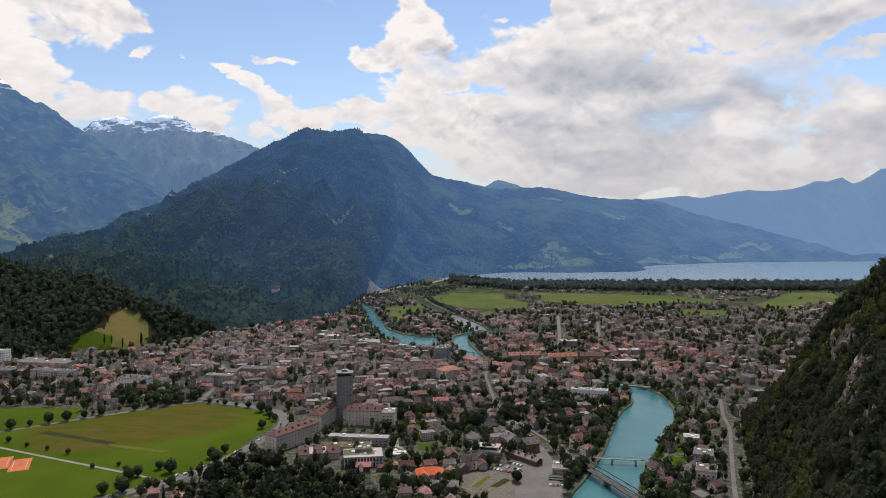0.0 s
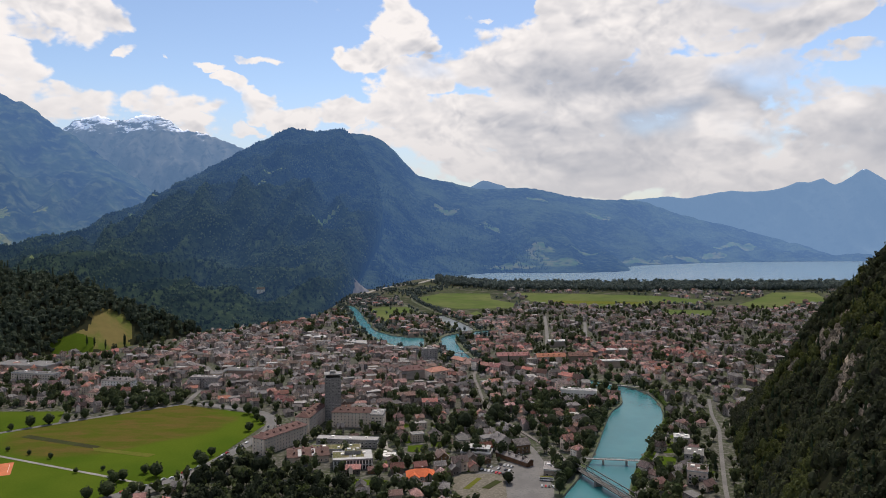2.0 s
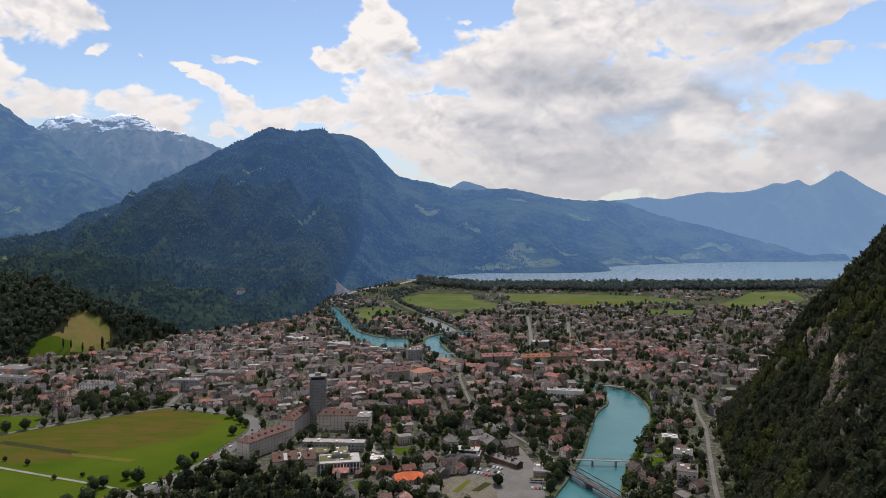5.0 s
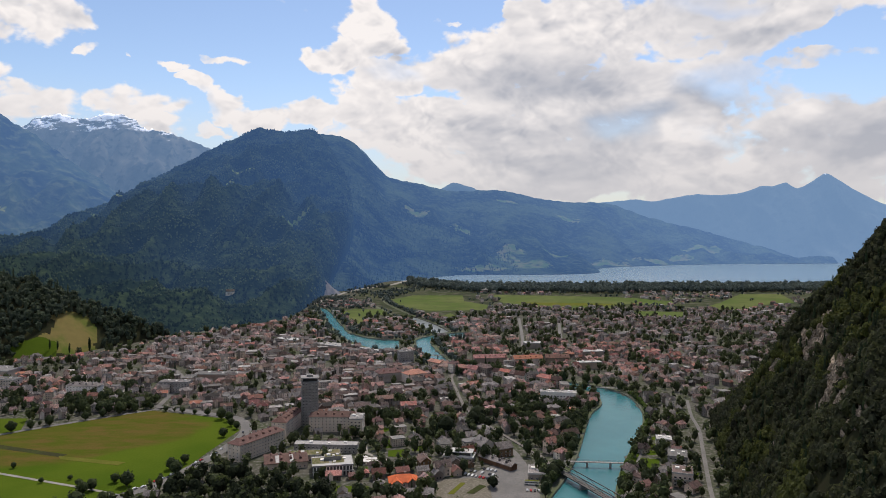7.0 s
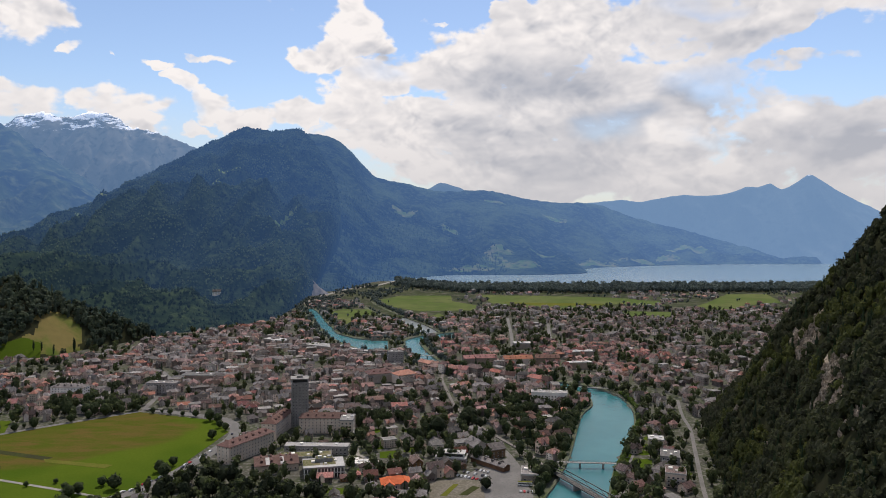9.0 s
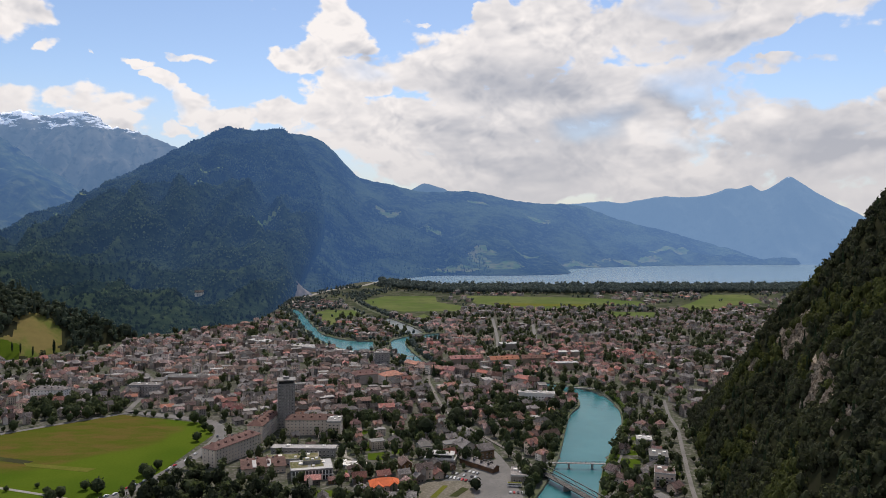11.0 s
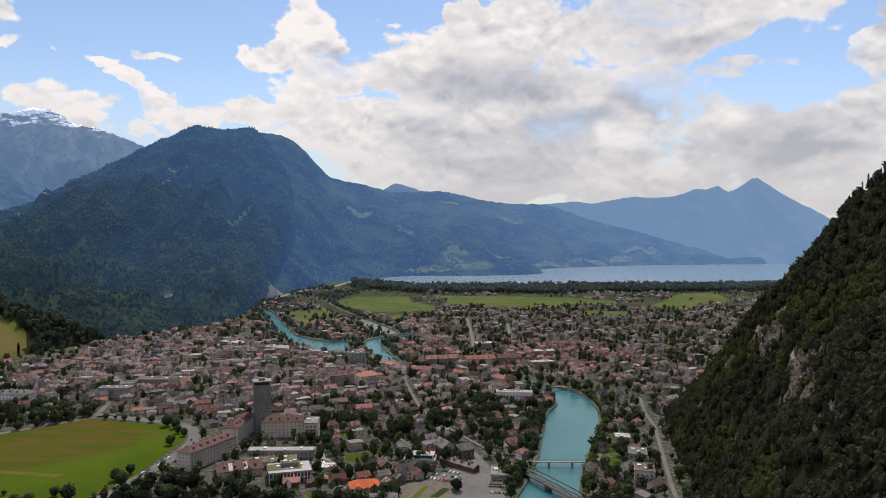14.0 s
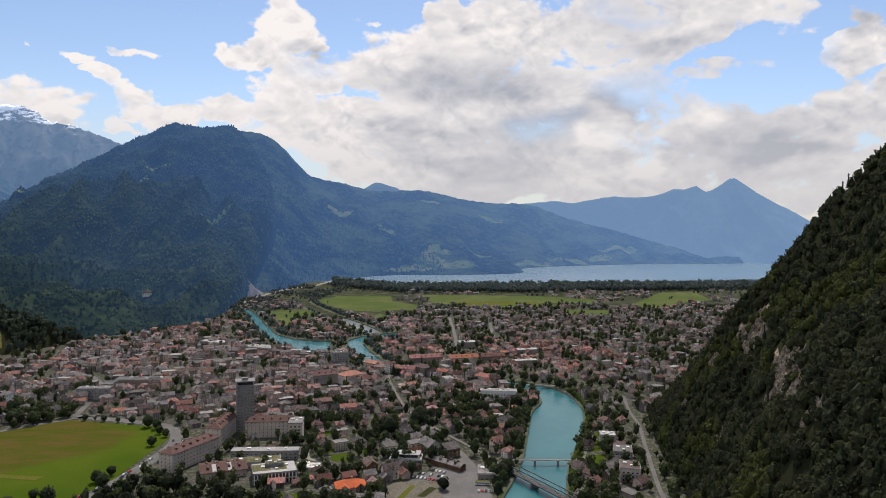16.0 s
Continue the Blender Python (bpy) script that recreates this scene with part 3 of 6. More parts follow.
def sheet(name, crest, foot, nu, nv, mats, label, rough=30.0, gully=0.012, sag=1.25, seed=1.0, back=500.0, crest_noise=6.0, patches=()):
    """A mountain side between a crest line and a foot line, folded into gullies, with a plain back."""
    c, f = curve_through(crest, 40), curve_through(foot, 40)
    u = np.linspace(0, 1, nu)

    def along(line):
        s = np.concatenate([[0], np.cumsum(np.linalg.norm(np.diff(line[:, :2], axis=0), axis=1))])
        return np.stack([np.interp(u * s[-1], s, line[:, k]) for k in range(3)], 1)
    C, Fo = along(c), along(f)
    V = []
    for r in range(4):
        t = 1 - r / 4
        for i in range(nu):
            V.append((C[i, 0], C[i, 1] + back * t, C[i, 2] * (1 - t * t) - 60 * t))
    for r in range(nv + 1):
        t = r / nv
        for i in range(nu):
            p = C[i] * (1 - t) + Fo[i] * t
            z = Fo[i, 2] + (C[i, 2] - Fo[i, 2]) * (1 - t) ** sag
            env = min(1.0, 4 * t) * min(1.0, 5 * (1 - t))
            g = 1 - abs(noise.noise(Vector((p[0] * gully, p[1] * gully * 0.35, seed)))) * 2
            big = noise.noise(Vector((p[0] * gully * 0.3, p[1] * gully * 0.25, seed + 9)))
            sm = fractal(p[0], p[1], 0.012, 4, seed)
            z += env * (rough * (g - 0.5) + rough * 1.4 * big + rough * 0.25 * sm) + crest_noise * (1 - env) * (1 - t) * fractal(p[0], p[1], 0.02, 4, seed + 3)
            V.append((p[0], p[1], z))
    F = [(r * nu + i + 1, r * nu + i, (r + 1) * nu + i, (r + 1) * nu + i + 1) for r in range(nv + 4) for i in range(nu - 1)]
    idx = [0] * len(F)
    if patches:
        for k, q in enumerate(F):
            x, y = V[q[0]][0], V[q[0]][1]
            w = 1.5 * noise.noise(Vector((x * 0.015, y * 0.025, 3.3))) + 0.8 * noise.noise(Vector((x * 0.05, y * 0.05, 3.3)))
            idx[k] = max([(more[0] if more else 1) * (((x - a) / ra) ** 2 + ((y - b) / rb_) ** 2 < 1 + (0.5 * w if more else w)) for a, b, ra, rb_, *more in patches])
    ob = mesh_ob(name, V, F, mats, smooth=True, idx=idx)
    return tagged(ob, label, "mountain", kind="structure"), np.array(V).reshape(-1, nu, 3)


# every material down to the snowy rock carries haze as emission
M_FARMEADOW = surface("hazy_shore_meadow", [(0.05, 0.085, 0.02), (0.10, 0.10, 0.045), (0.02, 0.03, 0.015)], 0.02, 0.03, rough=1.0, spec=0.0, glow=HAZE_GLOW)
M_MIDMEADOW = surface("hazy_alp_meadow", [(0.09, 0.13, 0.035), (0.13, 0.14, 0.05)], 0.01, 0.05, rough=1.0, spec=0.0, glow=HAZE_GLOW)
M_SCREE = surface("hazy_pale_scree", [(0.19, 0.16, 0.12), (0.10, 0.088, 0.065)], 0.03, 0.2, rough=1.0, spec=0.0, glow=HAZE_GLOW)
M_MTN = surface("hazy_forest_mountain", [(0.01, 0.017, 0.01), (0.018, 0.028, 0.014), (0.028, 0.04, 0.018)], 0.006, 0.02, rough=1.0, spec=0.0, bump=0.6, bump_scale=0.03, glow=HAZE_GLOW)
M_FAR = surface("far_forest_ridge", [(0.005, 0.01, 0.008), (0.034, 0.05, 0.024), (0.026, 0.037, 0.02)], 0.0048, 0.045, lo=0.42, hi=0.62, detail=7, rough=1.0, spec=0.0, bump=0.8, bump_scale=0.03, relief=1.1, glow=HAZE_GLOW)
M_FARTHER = surface("hazy_blue_range", [(0.025, 0.032, 0.032), (0.04, 0.048, 0.045), (0.02, 0.025, 0.025)], 0.004, 0.02, rough=1.0, spec=0.0, snow=(855, 600), glow=(4600, (0.105, 0.195, 0.345), 5600, (0.145, 0.255, 0.43), 6400, (0.155, 0.27, 0.45), (0.8, 1.0, -1.0)))
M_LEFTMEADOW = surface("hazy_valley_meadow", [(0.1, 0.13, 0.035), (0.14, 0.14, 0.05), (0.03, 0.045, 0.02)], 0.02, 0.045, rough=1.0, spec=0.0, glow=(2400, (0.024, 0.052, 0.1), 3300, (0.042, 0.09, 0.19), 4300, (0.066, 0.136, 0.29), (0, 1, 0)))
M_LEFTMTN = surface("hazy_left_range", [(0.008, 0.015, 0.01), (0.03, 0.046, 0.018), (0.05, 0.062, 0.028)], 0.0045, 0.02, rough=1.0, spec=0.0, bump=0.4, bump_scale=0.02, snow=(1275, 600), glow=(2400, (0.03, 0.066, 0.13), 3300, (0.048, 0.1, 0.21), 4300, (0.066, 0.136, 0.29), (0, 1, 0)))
M_SNOWY = surface("hazy_snow_streaked_rock", [(0.05, 0.055, 0.055), (0.11, 0.105, 0.09), (0.03, 0.035, 0.035)], 0.006, 0.02, rough=0.9, spec=0.0, snow=(1097, 600), glow=(4000, (0.06, 0.12, 0.22), 4350, (0.08, 0.15, 0.265), 4750, (0.10, 0.18, 0.31), (0, 1, 0)))

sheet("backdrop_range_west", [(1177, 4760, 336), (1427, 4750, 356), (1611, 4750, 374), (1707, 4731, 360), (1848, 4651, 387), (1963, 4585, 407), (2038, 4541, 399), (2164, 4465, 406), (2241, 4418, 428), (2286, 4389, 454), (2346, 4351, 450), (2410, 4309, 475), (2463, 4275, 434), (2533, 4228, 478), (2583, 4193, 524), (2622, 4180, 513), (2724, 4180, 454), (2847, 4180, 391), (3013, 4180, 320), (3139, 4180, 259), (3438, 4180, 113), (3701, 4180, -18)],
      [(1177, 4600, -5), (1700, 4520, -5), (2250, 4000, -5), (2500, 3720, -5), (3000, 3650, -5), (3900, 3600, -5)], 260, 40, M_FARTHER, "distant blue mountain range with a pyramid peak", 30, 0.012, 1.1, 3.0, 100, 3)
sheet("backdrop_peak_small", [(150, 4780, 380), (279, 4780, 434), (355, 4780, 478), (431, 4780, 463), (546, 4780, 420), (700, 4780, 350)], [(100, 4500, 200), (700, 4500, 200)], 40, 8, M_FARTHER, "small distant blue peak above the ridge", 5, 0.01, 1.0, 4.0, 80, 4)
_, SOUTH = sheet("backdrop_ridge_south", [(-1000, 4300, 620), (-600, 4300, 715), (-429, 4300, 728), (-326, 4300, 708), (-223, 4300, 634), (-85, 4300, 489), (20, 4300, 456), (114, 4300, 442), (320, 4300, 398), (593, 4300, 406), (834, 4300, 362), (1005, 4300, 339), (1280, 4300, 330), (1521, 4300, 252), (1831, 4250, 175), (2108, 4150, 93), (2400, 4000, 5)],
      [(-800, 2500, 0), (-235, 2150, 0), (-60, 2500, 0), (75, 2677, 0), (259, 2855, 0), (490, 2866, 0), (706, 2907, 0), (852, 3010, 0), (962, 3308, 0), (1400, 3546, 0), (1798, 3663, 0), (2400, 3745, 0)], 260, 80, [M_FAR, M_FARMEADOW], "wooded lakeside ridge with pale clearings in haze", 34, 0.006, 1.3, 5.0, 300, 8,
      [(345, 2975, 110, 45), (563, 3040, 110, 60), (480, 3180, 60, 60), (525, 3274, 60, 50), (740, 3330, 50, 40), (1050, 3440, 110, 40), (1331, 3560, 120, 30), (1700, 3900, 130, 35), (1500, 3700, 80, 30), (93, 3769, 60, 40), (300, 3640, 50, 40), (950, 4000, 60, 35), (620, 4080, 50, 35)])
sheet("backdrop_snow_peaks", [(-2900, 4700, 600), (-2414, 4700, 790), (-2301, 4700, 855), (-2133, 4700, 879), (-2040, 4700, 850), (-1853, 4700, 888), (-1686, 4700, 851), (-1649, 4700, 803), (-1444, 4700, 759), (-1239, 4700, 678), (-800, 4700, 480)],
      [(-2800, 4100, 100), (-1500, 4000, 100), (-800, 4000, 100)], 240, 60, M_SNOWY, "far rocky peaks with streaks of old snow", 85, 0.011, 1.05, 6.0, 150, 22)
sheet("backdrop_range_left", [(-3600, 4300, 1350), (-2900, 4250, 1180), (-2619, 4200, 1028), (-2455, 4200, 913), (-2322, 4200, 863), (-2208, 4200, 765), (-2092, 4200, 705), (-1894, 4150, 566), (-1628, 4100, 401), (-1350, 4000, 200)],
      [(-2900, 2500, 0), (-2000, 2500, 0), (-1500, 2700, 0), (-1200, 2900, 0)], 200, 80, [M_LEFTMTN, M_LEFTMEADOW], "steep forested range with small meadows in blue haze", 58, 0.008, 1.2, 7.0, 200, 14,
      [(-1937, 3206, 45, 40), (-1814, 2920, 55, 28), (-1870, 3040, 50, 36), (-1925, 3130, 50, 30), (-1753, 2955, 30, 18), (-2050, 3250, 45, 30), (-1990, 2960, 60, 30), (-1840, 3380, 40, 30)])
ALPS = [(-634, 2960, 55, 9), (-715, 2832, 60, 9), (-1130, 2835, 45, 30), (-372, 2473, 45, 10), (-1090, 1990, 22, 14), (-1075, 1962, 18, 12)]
# no far backdrop: its foot is 1.2 km off, yet it glows for haze
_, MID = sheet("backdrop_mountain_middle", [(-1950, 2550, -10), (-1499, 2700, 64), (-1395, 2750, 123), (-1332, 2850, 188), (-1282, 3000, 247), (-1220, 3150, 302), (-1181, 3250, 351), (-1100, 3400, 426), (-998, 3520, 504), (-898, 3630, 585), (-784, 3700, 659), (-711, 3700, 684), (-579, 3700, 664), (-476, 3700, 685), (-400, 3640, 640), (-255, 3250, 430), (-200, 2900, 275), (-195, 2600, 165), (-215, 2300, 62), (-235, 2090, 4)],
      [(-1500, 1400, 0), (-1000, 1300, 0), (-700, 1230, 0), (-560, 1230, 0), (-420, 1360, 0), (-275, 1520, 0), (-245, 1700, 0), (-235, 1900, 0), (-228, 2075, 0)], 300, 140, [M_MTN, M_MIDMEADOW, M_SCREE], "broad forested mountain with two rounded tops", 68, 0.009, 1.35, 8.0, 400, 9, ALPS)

# fan of pale scree at the mountain's foot
fan = [(-229, 2084, 44)] + [(-229 + 46 * math.sin(a * 0.2) + (3 if a % 2 else -2), 2092 - 46 * math.cos(a * 0.2), 0.2) for a in range(-3, 10)]
fan += [((p[0] - 229) / 2 + rng_x, (p[1] + 2088) / 2, 17 + 2 * rng_x) for p, rng_x in zip(fan[1:], (1, -2, 2, 0, -1, 2, -2, 1, 0, 2, -1, 1, 0))]
tagged(mesh_ob("scree_fan", fan, [(0, 14 + i, 15 + i) for i in range(12)] + [(14 + i, 1 + i, 2 + i, 15 + i) for i in range(12)], M_SCREE, smooth=True), "fan of pale scree below the wooded mountain", "scree", kind="structure")

# wooded hill beside the town
HILL_C = [(-1000, 1330, 150), (-821, 1300, 139), (-759, 1300, 111), (-686, 1300, 106), (-634, 1300, 96), (-582, 1290, 75), (-551, 1290, 59), (-509, 1290, 44), (-440, 1320, 14)]
HILL_F = [(-1000, 950, 0), (-760, 1000, 0), (-666, 1047, 0), (-613, 1120, 0), (-541, 1141, 0), (-500, 1220, 0), (-430, 1320, 0)]
HILL_OB, HILL = sheet("hill", HILL_C, HILL_F, 170, 80, [M_HILL, M_GLADE, M_GRASS], "low wooded hill with a mown clearing", 6, 0.012, 0.9, 11.0, 250, 3, [(-545, 1195, 36, 50), (-566, 1155, 30, 36), (-575, 1140, 32, 34, 2)])
HILL_OB["category"] = "hill"

# steep wooded slope on the near side
FOOT_Y = [-400, 0, 300, 529, 634, 754, 838, 1035, 1445, 2000]
FOOT_X = [-40, 60, 116, 242, 273, 320, 552, 810, 1500, 2200]


def slope_z(x, y):
    v = (x - np.interp(y, FOOT_Y, FOOT_X)) * 0.93
    if v <= 0:
        return -1.0 + 0.0 * v
    back = math.exp(-(max(0.0, y - 620) / 100.0) ** 2)
    low = 1.85 if y > 440 else 1.85 - min(0.55, (440 - y) / 400)
    low *= 1 - 0.57 * (1 - back)
    z = min(v * low, 64 * low) + max(0.0, v - 64) * (0.47 + 0.66 * back)
    n = fractal(x, y, 0.012, 5, 21.0) * 10 + (0.5 - abs(noise.noise(Vector((x * 0.01, y * 0.028, 5.5))))) * 14
    return z + n * min(1.0, v / 40)


CRAGS = [(331, 588, 116, 22), (319, 564, 110, 19), (276, 476, 120, 12), (254, 432, 121, 15), (236, 400, 114, 15), (212, 358, 120, 12), (262, 446, 112, 10), (224, 376, 130, 9), (316, 628, 84, 9), (296, 646, 43, 9), (263, 527, 42, 8), (250, 440, 100, 11), (240, 380, 140, 10)]


def is_rocky(x, y, z):
    """Where the cliff shows through the trees."""
    w = 0.55 * noise.noise(Vector((x * 0.03, y * 0.035, z * 0.03 + 4.0))) + 0.5 * noise.noise(Vector((x * 0.09, y * 0.1, z * 0.06)))
    return any((x - a) ** 2 + ((y - b) * 0.8) ** 2 + ((z - c) * 0.8) ** 2 < (r * (0.8 + w)) ** 2 for a, b, c, r in CRAGS)


def build_slope():
    us, vs = np.arange(-400, 1460, 9.0), np.concatenate([[-6], np.arange(0, 150, 6.0), np.arange(150, 900, 18.0)])
    V = []
    for y in us:
        fx = float(np.interp(y, FOOT_Y, FOOT_X))
        for v in vs:
            x = fx + v
            V.append((x, y, slope_z(x, y)))
    n = len(vs)
    F = [(j * n + i, j * n + i + 1, (j + 1) * n + i + 1, (j + 1) * n + i) for j in range(len(us) - 1) for i in range(n - 1)]
    idx = [int(is_rocky(*V[q[0]])) for q in F]
    return tagged(mesh_ob("hillside", V, F, [M_HILL, M_ROCK], smooth=True, idx=idx), "steep dark wooded mountain flank with limestone outcrops", "hillside", kind="structure")


build_slope()
take([(x, y) for x, y in zip(FOOT_X, FOOT_Y)] + [(3000, 2000), (3000, -400)])
take([(p[0], p[1]) for p in HILL_F] + [(-430, 2400), (-1000, 2400)])

# ---- fields, roads ----
FIELD = [(-448, 700), (-294, 818), (-201, 780), (-178, 737), (-205, 605), (-240, 552), (-300, 430), (-520, 480)]
slab("field", FIELD, 0.12, M_FIELD, "wide bright green mown meadow in the town", "meadow")
slab("field_track", [(-408, 697), (-403, 704), (-316, 668), (-319, 661)], 0.2, M_TURF, "dark strip of bare turf in the meadow", "meadow")
slab("field_strip", [(-322, 664), (-316, 655), (-260, 637), (-256, 645)], 0.26, M_MOWN, "pale mown strip in the meadow", "meadow")
slab("field_behind", [(-560, 790), (-412, 790), (-395, 742), (-452, 705), (-560, 690)], 0.12, M_GRASS, "green lawn behind the avenue", "meadow")
for k in range(3):
    cx, cy = -372 - k * 19, 606 + k * 3.5
    slab("clay_court", [(cx + a * 0.9 - b * 0.42, cy + a * 0.42 + b * 0.9) for a, b in ((-8.2, -17), (8.2, -17), (8.2, 17), (-8.2, 17))], 0.22, M_CLAY, "orange clay tennis court beside the meadow", "tennis court")
    for a in (-5.4, 5.4):
        slab("court_line", [(cx + p * 0.9 - q * 0.42, cy + p * 0.42 + q * 0.9) for p, q in ((a - 0.1, -12), (a + 0.1, -12), (a + 0.1, 12), (a - 0.1, 12))], 0.25, M_WHITE, "white painted line on the clay", "court line")
ribbon("path", [(-470, 676), (-417, 651), (-340, 617), (-264, 584), (-240, 572)], 3.2, 0.3, M_PATH, label="pale gravel path across the meadow")
ribbon("road_avenue", [(-520, 640), (-448, 700), (-370, 763), (-294, 818), (-270, 830)], 6, 0.24, M_ROAD, label="tree-lined avenue along the meadow")
ribbon("road_promenade", [(-300, 500), (-245, 552), (-206, 602), (-176, 690), (-172, 740), (-188, 778), (-225, 800), (-290, 830)], 11, 0.24, M_ROAD, label="pale promenade road with parked cars")
slab("plain", [(-190, 1760), (-60, 2420), (80, 2440), (213, 2345), (780, 2345), (1359, 2365), (2000, 2440), (2000, 1700), (940, 1690), (520, 1770), (280, 1760), (190, 1640), (54, 1580), (-20, 1590)], 0.06, M_PLAIN, "flat plain of gardens, hedges and farm plots", "plain", False)
slab("field_far", [(-31, 1935), (25, 2047), (171, 2046), (161, 1901), (215, 1810), (195, 1706), (57, 1698), (-9, 1790)], 0.15, M_FARGRASS, "flat bright green farm meadow", "meadow")
slab("field_far", [(74, 1590), (106, 1650), (120, 1575), (88, 1524)], 0.15, M_FARGRASS, "small green meadow beside the river", "meadow")
slab("field_far", [(245, 2060), (482, 2028), (640, 1985), (731, 1894), (702, 1803), (583, 1830), (526, 1745), (382, 1714), (262, 1850)], 0.15, M_FARGRASS, "flat green farm meadow", "meadow")
slab("field_far", [(853, 1865), (1020, 2090), (1145, 2089), (1090, 1933), (1058, 1863), (921, 1799), (817, 1684), (726, 1719)], 0.15, M_FARGRASS, "flat green farm meadow", "meadow")
slab("field_far", [(550, 1689), (667, 1665), (619, 1556), (542, 1586)], 0.15, M_FARGRASS, "flat green farm meadow", "meadow")
slab("field_far", [(1180, 1900), (1500, 2150), (1600, 2000), (1250, 1780)], 0.15, M_FARGRASS, "flat green farm meadow", "meadow")
slab("field_far", [(-149, 1680), (-118, 1735), (-60, 1730), (-35, 1640), (-86, 1590), (-95, 1478), (-112, 1511)], 0.15, M_FARGRASS, "green meadow between river and canal", "meadow")
slab("field_strip", [(290, 1875), (470, 1850), (560, 1835), (520, 1795), (380, 1800)], 0.22, M_MOWN, "pale mown strip of farmland", "meadow")
slab("yard", [(-75, 1560), (-20, 1590), (15, 1490), (30, 1420), (-20, 1400), (-62, 1450)], 0.15, M_GRAVEL, "pale works yard between river and canal", "yard", False)
ribbon("road_lakeside", [(-245, 1800), (-222, 1879), (-198, 2018), (-153, 2181), (-113, 2272), (-43, 2372), (-5, 2482), (60, 2640)], 16, 0.6, M_PATH, 0.6, label="pale lakeside road on a low embankment")
slab("lawn", [(191, 639), (217, 631), (205, 602), (178, 602)], 0.2, M_GRASS, "bright green garden lawn", "lawn")
slab("car_park", [(30, 590), (89, 645), (93, 560), (84, 500), (30, 500)], 0.2, M_ROAD, "grey asphalt car park", "car park")
slab("forecourt", [(14, 590), (36, 592), (57, 591), (53, 535), (10, 535)], 0.26, M_GRAVEL, "sandy gravel forecourt beside the car park", "forecourt")
slab("verge", [(25, 558), (37, 582), (33, 583), (20, 559)], 0.34, M_MOWN, "dry grass strip in the gravel forecourt", "verge")
slab("verge", [(41, 558), (53, 574), (48, 578), (35, 560)], 0.34, M_TURF, "worn grass strip in the gravel forecourt", "verge")
ribbon("road_slope", [(210, 480), (224, 538), (265, 648), (292, 719), (306, 771), (330, 840)], 3.6, 0.25, M_ROAD, label="narrow pale road at the foot of the slope", clear=1.5)
ribbon("street", [(196, 1210), (215, 1320), (252, 1570)], 6, 0.22, M_ROAD, label="straight pale street between houses", clear=1.0)
ribbon("street", [(276, 1262), (296, 1360), (322, 1480)], 6, 0.22, M_ROAD, label="straight pale street between houses", clear=1.0)
ribbon("street", [(-330, 1030), (-300, 960), (-290, 830)], 6, 0.22, M_ROAD, label="pale street leading to the meadow")
ribbon("railway", [(116, 608), (111, 644), (100, 674), (88, 707), (77, 740), (64, 784), (58, 832), (56, 902), (55, 960), (60, 1002)], 3.6, 0.7, M_TRACK, 0.7, "railway line on grey ballast", clear=2.5)
ribbon("road_main", [(73, 575), (85, 593), (92, 613), (91, 635), (88, 662), (76, 684)], 6, 0.24, M_ROAD, label="grey town street", clear=3.0)

# ---- trees ----


def leaf_cloud(n, rx, rz, z0, leaf, seed, cone=False, full=False):
    """Many small leaf clumps spread over an uneven crown, each a bent pair of triangles."""
    rng = random.Random(seed)
    v, f = [], []
    lumps = [(rng.uniform(-0.5, 0.5), rng.uniform(-0.5, 0.5), rng.uniform(-0.4, 0.6), rng.uniform(0.45, 0.7)) for _ in range(7)]
    if full:
        lumps = [(0, 0, -0.1, 0.85)] * 5 + [(x * 0.8, y * 0.8, z, r * 0.8) for x, y, z, r in lumps]
    for _ in range(n):
        if cone:
            h = rng.random() ** 1.4
            r = (1 - h) * (0.75 + 0.25 * math.sin(h * 40)) * rng.uniform(0.75, 1.05) + 0.03
            a = rng.uniform(0, 6.283)
            p = Vector((r * math.cos(a) * rx, r * math.sin(a) * rx, z0 + h * 2 * rz))
            out = Vector((math.cos(a), math.sin(a), 0.25))
        else:
            lx, ly, lz, lr = rng.choice(lumps)
            d = Vector((rng.gauss(0, 1), rng.gauss(0, 1), rng.gauss(0.25, 1))).normalized()
            q = Vector((lx, ly, lz)) + d * lr * rng.uniform(0.8, 1.0)
            p = Vector((q.x * rx, q.y * rx, z0 + rz + q.z * rz))
            out = d
        s = leaf * rng.uniform(0.6, 1.35)
        out = (out + Vector((rng.gauss(0, 0.35), rng.gauss(0, 0.35), rng.gauss(0, 0.35)))).normalized()
        e1 = out.orthogonal().normalized()
        e1 = (Matrix.Rotation(rng.uniform(0, 6.283), 3, out) @ e1) * s
        e2 = out.cross(e1)
        k = len(v)
        if cone:
            e2 = Vector((0, 0, 1)) * s * 0.9 + out * s * 0.3
            v += [p - e1 * 0.8 - e2 * 0.5, p + e1 * 0.8 - e2 * 0.5, p + e2, p + out * s * 0.5 - e2 * 0.3]
            f += [(k, k + 3, k + 2), (k + 3, k + 1, k + 2)]
        else:
            v += [p - e1, p - e2 * 0.8 + out * s * 0.25, p + e1, p + e2 * 0.8 + out * s * 0.2]
            f += [(k, k + 1, k + 2, k + 3)]
    return v, f


